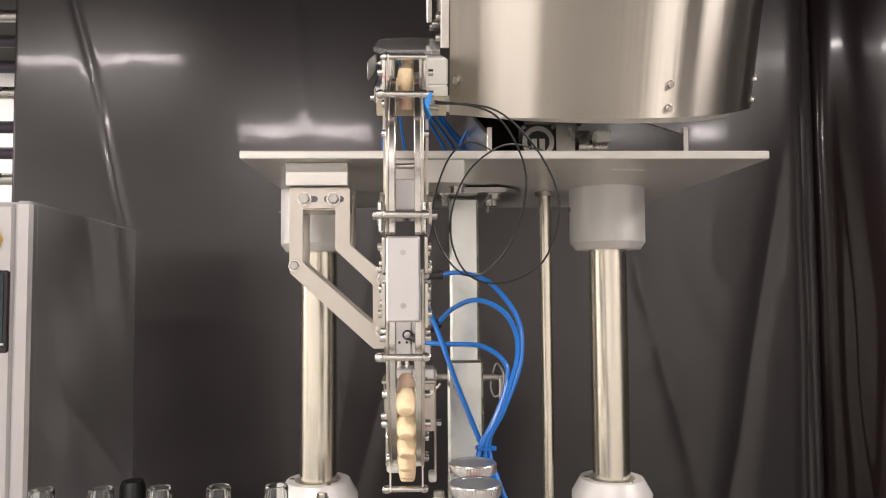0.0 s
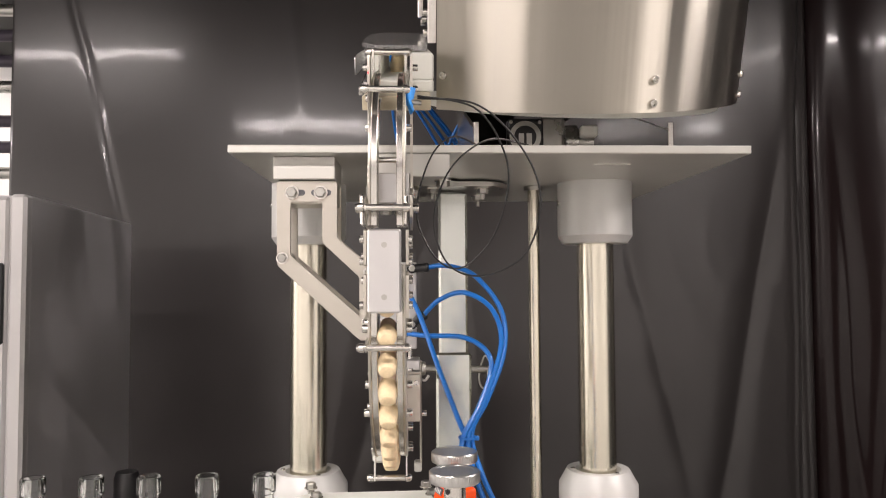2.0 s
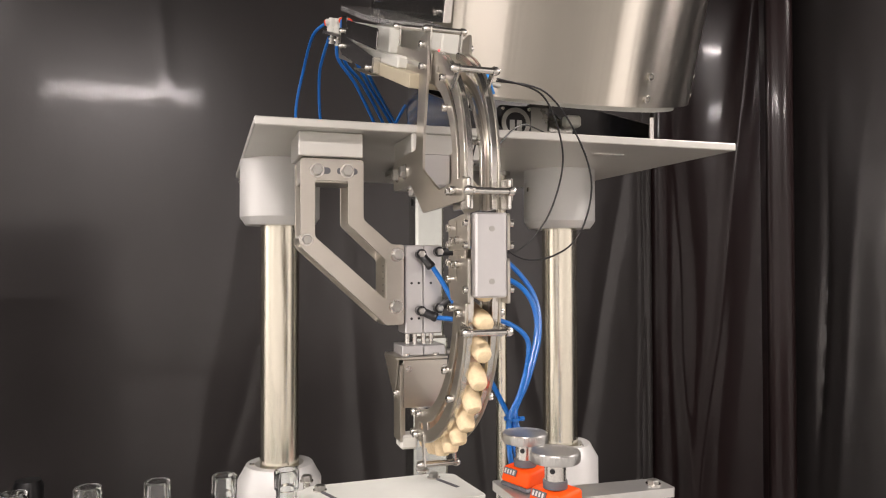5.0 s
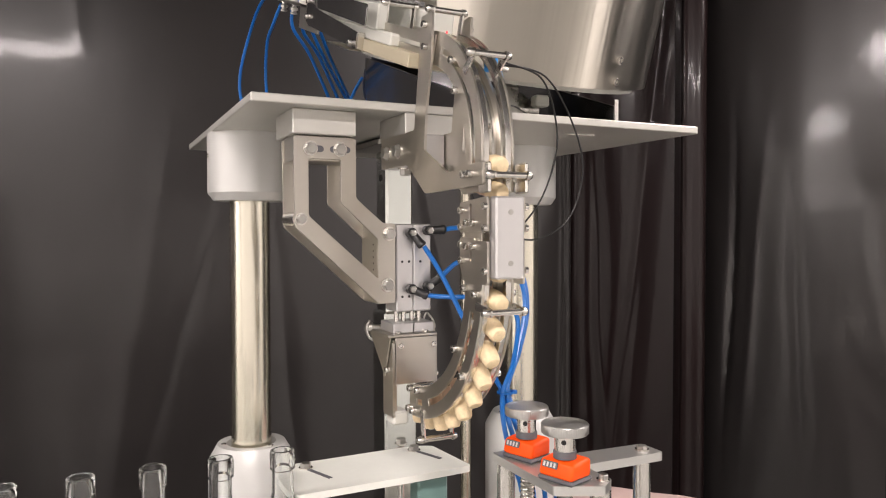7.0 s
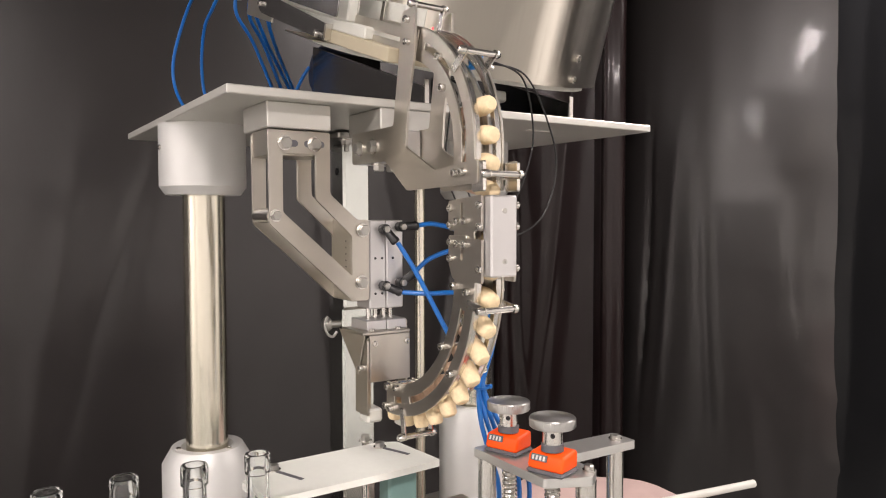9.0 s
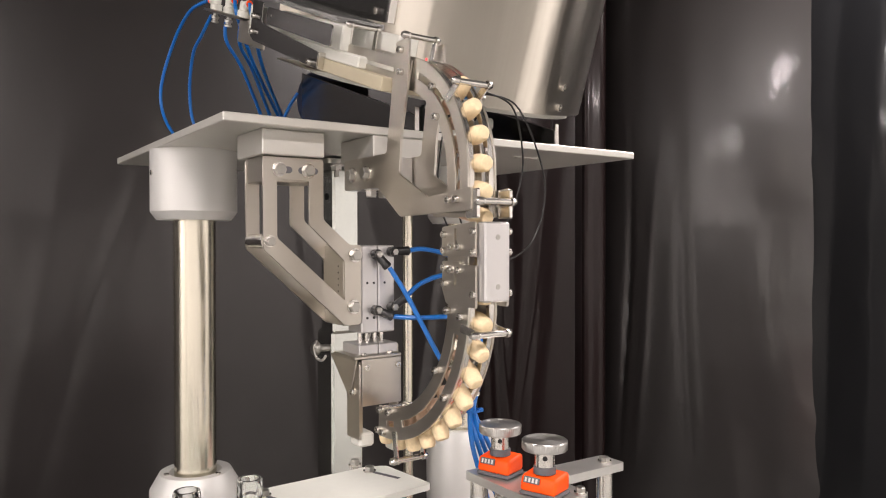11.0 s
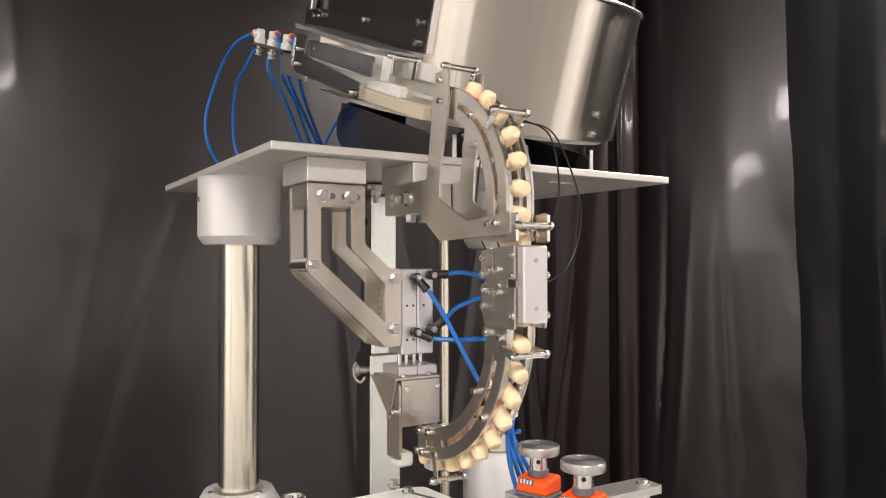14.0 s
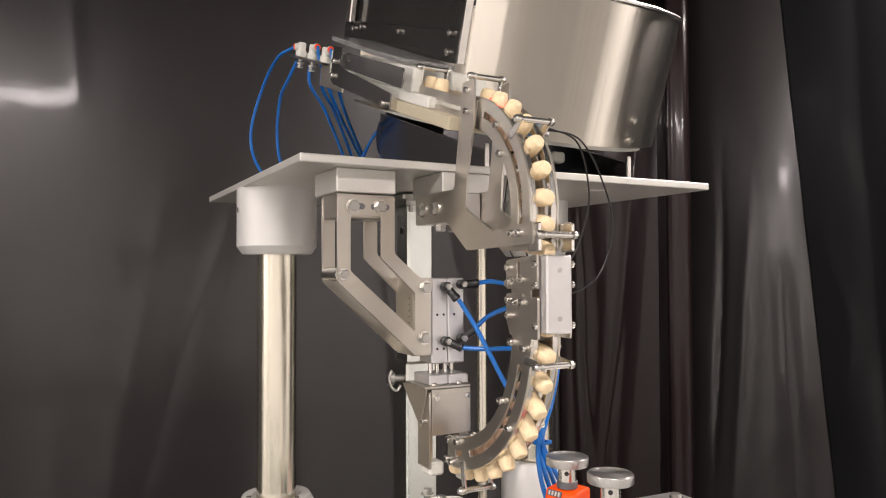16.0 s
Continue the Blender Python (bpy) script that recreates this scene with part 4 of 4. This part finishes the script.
conv = thing("bottle_conveyor", "narrow bottle conveyor with dark belt", "conveyor")
part("belt", box((-0.42, 0.955, 0.920), (1.30, 0.085, 0.011), 0.002), M["grey_plastic"], conv)
for y in (0.905, 1.005):
    part("side_rail", box((-0.42, y, 0.90), (1.30, 0.012, 0.06), 0.002), M["steel_brushed"], conv)
part("side_ledge", box((-0.42, 1.055, 0.892), (1.30, 0.088, 0.016), 0.002), M["steel_brushed"], conv)
for x in (-0.95, -0.35):
    part("leg", box((x, 0.955, 0.435), (0.05, 0.09, 0.87), 0.003), M["steel_brushed"], conv)

knob_post = thing("lever_stand", "black plastic handle on a floor post", "handle")
part("post", rod((-0.563, 1.53, 0.02), (-0.563, 1.53, 1.02), 0.012), M["steel"], knob_post)
part("foot", rod((-0.563, 1.53, 0.0), (-0.563, 1.53, 0.022), 0.06), M["steel"], knob_post)
part("knob", lathe([(0, 0.99), (0.021, 0.99), (0.025, 0.998), (0.025, 1.076), (0.021, 1.088), (0, 1.089)], (-0.563, 1.53, 0), seg=20), M["black_plastic"], knob_post)


def guide():
    g = thing("bottle_guide", "white plastic bottle guide plate on steel posts", "guide")
    outline = [(-0.150, 0.955), (0.010, 0.958), (0.092, 0.963), (0.082, 1.068), (0.055, 1.080), (-0.125, 1.075), (-0.165, 1.03)]
    part("guide_plate", cut_plate(rounded(outline, 0.006), [], lambda u, v: Vector((u, v, 1.158)), Vector((0, 0, 0.009))), M["guide_white"], g)
    # grey strips laid on the plate give the grooves' shade
    part("groove_shade", box((0.058, 1.03, 1.1674), (0.006, 0.050, 0.0006), 0, 1, pose(0, 0, 0, 0, 0, 20)), M["grey_plastic"], g)
    part("groove_shade", box((-0.105, 1.02, 1.1674), (0.006, 0.050, 0.0006), 0, 1, pose(0, 0, 0, 0, 0, 20)), M["grey_plastic"], g)
    for x, y in ((0.048, 1.058), (-0.115, 1.05)):
        hex_bolt(g, (x, y, 1.1672), (0, 0, 1), 0.0075, 0.006)
    for x, y in ((0.040, 1.088), (-0.128, 1.088)):
        part("support_rod", rod((x, y, 0.9), (x, y, 1.176), 0.005, 12), M["steel"], g)
        hex_bolt(g, (x, y, 1.170), (0, 0, 1), 0.0075, 0.007)
    part("lower_block", box((0.03, 0.90, 1.113), (0.07, 0.05, 0.03), 0.004), M["pom_white"], g)
    part("lower_slide", box((0.055, 0.89, 1.132), (0.075, 0.045, 0.008), 0.001), M["steel_brushed"], g)
    for y in (0.878, 0.902):
        cap_screw(g, (0.06, y, 1.136), (0, 0, 1), 0.004, 0.002)
    part("lower_post", rod((0.04, 0.90, 0.9), (0.04, 0.90, 1.10), 0.010), M["steel"], g)
    part("teal_block", box((0.045, 1.0, 1.09), (0.045, 0.03, 0.12), 0.003), M["teal_plastic"], g)
    part("post", rod((-0.10, 1.03, 0.9), (-0.10, 1.03, 1.158), 0.008), M["steel"], g)


guide()


ARM_TOP = 1.2325


def arm():
    a = thing("adjuster_arm", "flat steel adjuster arm on round posts", "arm")
    outline = rounded([(0.040, 0.815), (0.092, 0.815), (0.092, 0.772), (0.218, 0.766), (0.218, 0.729), (0.106, 0.731), (0.106, 0.682), (0.086, 0.668), (0.040, 0.690)], 0.004)
    bm = cut_plate(outline, [], lambda u, v: Vector((u, v, ARM_TOP - 0.010)), Vector((0, 0, 0.010)))
    part("arm_plate", bm, M["arm_satin"], a)
    hex_bolt(a, (0.201, 0.746, ARM_TOP), (0, 0, 1), 0.0065, 0.004)
    hex_bolt(a, (0.096, 0.684, ARM_TOP), (0, 0, 1), 0.0055, 0.005)
    for x, y, r in ((0.201, 0.746, 0.010), (0.096, 0.688, 0.011), (0.053, 0.805, 0.0105)):
        part("post", rod((x, y, 0.93), (x, y, ARM_TOP - 0.010), r), M["steel"], a)
    part("post_ring", rod((0.053, 0.805, 1.12), (0.053, 0.805, 1.150), 0.024), M["steel_brushed"], a)
    for x, y in ((0.062, 0.703), (0.066, 0.780)):
        part("spindle", lathe([(0.0075 + 0.0012 * (k % 2), 0.93 + 0.0025 * k) for k in range(115)], (x, y, 0), seg=14), M["steel"], a)
    part("bench", box((0.15, 0.76, 0.915), (0.30, 0.30, 0.03), 0.003), M["steel_brushed"], a)
    part("bench_leg", box((0.15, 0.76, 0.45), (0.20, 0.20, 0.90), 0.003), M["cabinet_steel"], a)


def counter(x, y, turn):
    c = thing("position_counter", "orange position counter with a knurled steel knob", "counter", "position counters")
    part("foot", box((0, 0, 0.0025), (0.036, 0.044, 0.005), 0.002), M["grey_plastic"], c)
    bm = box((0, 0, 0.0140), (0.034, 0.042, 0.019), 0.0035, 3)
    for v in bm.verts:
        if v.co.z > 0.0145 and v.co.x < 0:
            v.co.z -= 0.003 * min(1, -v.co.x / 0.017)
            v.co.x += 0.003 * min(1, -v.co.x / 0.017)
    body = part("body", bm, M["orange"], c)
    slant = pose(0, 0, 0, 0, 20, 0)
    dial = part("dial", box((-0.0154, 0.007, 0.0172), (0.002, 0.019, 0.007), 0.0006, 2, slant), M["grey_plastic"], body)
    for k in range(4):
        part("figure_bar", box((-0.0163, 0.0135 - 0.0043 * k, 0.0173), (0.0006, 0.0022, 0.0046), 0, 2, slant), M["digits"], dial)
    part("collar", lathe([(0, 0), (0.0120, 0), (0.0120, 0.007), (0.0112, 0.0075), (0, 0.0075)], (0, 0, 0.0228), seg=28), M["grey_plastic"], c)
    part("neck", rod((0, 0, 0.0300), (0, 0, 0.0490), 0.0105, 28), M["steel"], c)
    part("set_screw", lathe([(0, 0), (0.0026, 0), (0.0026, 0.0006), (0.0014, 0.0006), (0.0014, 0.0002), (0, 0.0002)], (-0.0090, -0.0055, 0.0405), (-0.85, -0.52, 0), 12), M["black_plastic"], c)
    # knurled disc
    bm = lathe([(0, 0.0480), (0.0235, 0.0480), (0.0245, 0.0492), (0.0245, 0.0573), (0.0234, 0.0585), (0.019, 0.0585), (0.0188, 0.0582), (0, 0.0582)], seg=120)
    for v in bm.verts:
        if 0.0243 < v.co.xy.length:
            i = round(math.atan2(v.co.y, v.co.x) / (2 * math.pi) * 120)
            if i % 2:
                v.co.x *= 0.982
                v.co.y *= 0.982
    part("knob", bm, M["turned_steel"], c, "knurled steel knob")
    c.matrix_basis = pose(x, y, ARM_TOP + 0.0002, 0, 0, turn)
    return c


arm()
counter(0.062, 0.703, 18)
counter(0.066, 0.782, 18)

cloth = thing("draped_stool", "stool draped with a dusty pink cloth beside the machine", "stool")
bm = bmesh.new()
cols = 40
rings = []
for r, z in ((0.02, 0.985), (0.10, 0.99), (0.16, 0.988), (0.185, 0.975), (0.195, 0.93), (0.205, 0.80), (0.215, 0.62), (0.22, 0.50)):
    rings.append([bm.verts.new((0.455 + r * math.cos(2 * math.pi * k / cols) * (1 + (0.03 * math.sin(k * 1.7) if z < 0.95 else 0.0)), 1.0 + r * math.sin(2 * math.pi * k / cols) * 1.2, z + 0.012 + 0.004 * math.sin(k * 0.9))) for k in range(cols)])
for p, q in zip(rings, rings[1:]):
    for k in range(cols):
        bm.faces.new((p[k], p[(k + 1) % cols], q[(k + 1) % cols], q[k]))
bm.faces.new(rings[0])
part("cloth", bm, M["pink_cloth"], cloth)
for k in range(4):
    w = math.pi / 4 + k * math.pi / 2
    part("leg", rod((0.47 + 0.12 * math.cos(w), 1.0 + 0.12 * math.sin(w), 0), (0.47 + 0.12 * math.cos(w), 1.0 + 0.12 * math.sin(w), 0.97), 0.012), M["steel"], cloth)


pole = thing("plastic_pole", "short cream plastic pole lying on the pink cloth", "pole")
part("tube", rod((0.52, 0.965, 1.009), (0.755, 0.925, 1.010), 0.007, 16), M["pom_white"], pole)


# ---------------------------------------------------------------- control cabinet
def cabinet():
    c = thing("control_cabinet", "tall stainless control cabinet with a touch screen", "cabinet")
    part("body", box((-1.05, 1.71, 0.85), (0.73, 0.66, 1.57), 0.004), M["cabinet_side"], c)
    door = part("door", box((-1.06, 1.372, 0.86), (0.69, 0.024, 1.54), 0.006), M["cabinet_steel"], c)
    edge = part("edge_strip", box((-0.699, 1.371, 0.85), (0.030, 0.030, 1.57), 0.006), M["cabinet_steel"], c)
    scr = part("touch_screen", box((-0.84, 1.363, 1.435), (0.24, 0.012, 0.150), 0.004), M["black_plastic"], door, "dark touch screen in a black frame")
    part("glass", box((-0.84, 1.3565, 1.437), (0.222, 0.002, 0.132), 0.0005), M["screen_glass"], scr)
    part("text_bar", box((-0.735, 1.3552, 1.377), (0.016, 0.0005, 0.004), 0), M["digits"], scr)
    part("button", lathe([(0, 0), (0.018, 0), (0.020, 0.010), (0.016, 0.022), (0, 0.024)], (-0.755, 1.366, 1.565), (0, -1, 0), 24), M["yellow_cap"], door, "yellow push button")
    part("button_plate", lathe([(0, 0), (0.026, 0), (0.026, 0.003), (0, 0.003)], (-0.755, 1.366, 1.565), (0, -1, 0), 24), M["steel"], door)
    for x in (-1.35, -0.75):
        for y in (1.45, 1.95):
            part("foot", rod((x, y, 0), (x, y, 0.06), 0.025), M["black_plastic"], c)
    c.matrix_basis = pose(-0.684, 1.356, 0, 0, 0, 5.8) @ pose(0.684, -1.356, 0)


cabinet()


# ---------------------------------------------------------------- stoppers
def stopper():
    s = thing("cork_stopper", "tapered natural cork stopper with rounded tip", "cork", "corks in the chute")
    part("shaft", lathe([(0, -0.010), (0.0078, -0.010), (0.0090, -0.007), (0.0099, -0.001), (0.0099, 0.003), (0.0093, 0.009), (0.0085, 0.0135), (0.0070, 0.0160), (0.0056, 0.0166), (0, 0.0168)], seg=24), M["cork"], s)
    part("head", lathe([(0, -0.030), (0.0072, -0.030), (0.0080, -0.028), (0.0080, -0.012), (0.0070, -0.010), (0, -0.010)], seg=24), M["cork_cap"], s, "darker round stopper head")
    return s


PITCH, SLOT0, SETTLED = 0.0272, 0.7994, 8


def rest_at(k):
    """Where stopper k of the queue rests: equal steps along the middle of the rails, which is shorter in the bends."""
    s, left, step = SLOT0, k * PITCH, 0.0005
    while left > 0:
        bend = 0.891 if s > LINE + ARC1 + DROP else 1.0 if s > LINE + ARC1 or s < LINE else 0.869
        s, left = s - min(step, left / bend), left - step * bend
    return s


ARRIVE = [0.74, 0.96, 1.90, 3.50, 4.70, 5.98, 6.95, 7.45, 8.50, 9.90, 10.80, 13.40, 13.95, 14.95]
HOLD = {0: 0.30, 1: 0.60, 2: 1.55, 3: 3.05, 11: 13.1}


def cork_pose(s, spin=0.0, lift=0.0):
    y, z = on_chute(s, lift - 0.007 + 0.007 * min(1.0, max(0.0, (s - LINE - ARC1 - DROP) / ARC2)))
    w = chute(s)[2]
    droop = 11 * max(0.0, -math.cos(w)) if w < math.radians(200) else 16 * max(0.0, -math.cos(w)) ** 2
    return pose(CX, y, z, math.degrees(w) - 90 + droop, 0, 0) @ pose(0, 0, 0, 0, 0, spin)


seed_cork = stopper()
rng = random.Random(5)
CORKS = []
for k in range(SETTLED + len(ARRIVE) + 2):
    ob = seed_cork if k == 0 else copy_thing(seed_cork, pose(0, 0, 0))
    spin = rng.uniform(0, 360)
    CORKS.append((ob, spin))
    ob.matrix_basis = cork_pose(rest_at(k), spin) if k < SETTLED else cork_pose(0.06, spin)


SWAY = ((0.0, 0.06, 0.0), (5.5, 0.08, 0.0), (7.5, 0.08, 0.0), (8.5, 0.035, 0.0), (12.0, 0.035, 0.0), (13.5, 0.09, 1.2), (14.5, 0.17, 2.7), (15.5, 0.215, 4.2), (16.0, 0.235, 4.9))


SWING = ((0.0, 3.5), (5.5, 3.5), (7.5, 2.0), (8.5, 0.5), (9.2, 0.0), (12.0, 0.0), (13.5, 1.5), (14.5, 3.5), (16.0, 6.5))


def motions():
    """The near sheet sways along its own plane; each stopper slides down the track, drops through the chute and comes to rest on the last one."""
    along, out = Vector((-0.331, 0.944, 0)), Vector((-0.944, -0.331, 0))
    for_height = Matrix.Translation((0, 0, 1.8))
    rows = []
    for t, shift, turn in SWAY:
        lean = for_height @ Matrix.Rotation(radians(turn), 4, out) @ for_height.inverted()
        rows.append((t, Matrix.Translation(EDGE + along * shift) @ lean))
    walk(near_sheet, rows)
    walk(woven_sheet, [(t, pose(*HINGE, 0, 0, turn)) for t, turn in SWING])
    for k, arrive in enumerate(ARRIVE):
        ob, spin = CORKS[SETTLED + k]
        rest = rest_at(SETTLED + k)
        gate = LINE - 0.012 if k < 11 else 0.07
        start = -0.05 - 0.03 * k
        go = min(HOLD.get(k, arrive - 0.45), arrive - 0.1)
        rows = []
        came = ARRIVE[k - 1] + 0.05 if k else -0.5
        come = max(came, go - 0.7)
        if come > 0:
            rows.append((0.0, cork_pose(start, spin)))
            rows.append((come, cork_pose(start, spin)))
        else:
            rows.append((0.0, cork_pose(gate - 0.01, spin)))
        if go > (rows[-1][0] + 0.1):
            rows.append((go, cork_pose(gate, spin)))
        n = 5
        for j in range(1, n):
            f = j / n
            rows.append((go + (arrive - go) * f, cork_pose(gate + (rest - gate) * f ** 1.5, spin)))
        rows.append((arrive, cork_pose(rest, spin)))
        rows.append((arrive + 0.3, cork_pose(rest, spin)))
        rows.append((16.0, cork_pose(rest, spin)))
        clean = []
        for t, m in rows:
            if not clean or frame(t) > frame(clean[-1][0]):
                clean.append((t, m))
        walk(ob, clean)
    for j in range(2):
        ob, spin = CORKS[SETTLED + len(ARRIVE) + j]
        last = 0.060 - 0.034 * j
        walk(ob, [(0.0, cork_pose(-0.40 - 0.03 * j, spin)), (14.6 + 0.3 * j, cork_pose(-0.40 - 0.03 * j, spin)), (15.4 + 0.3 * j, cork_pose(last - 0.02, spin)), (16.0, cork_pose(last - 0.01, spin))])


motions()
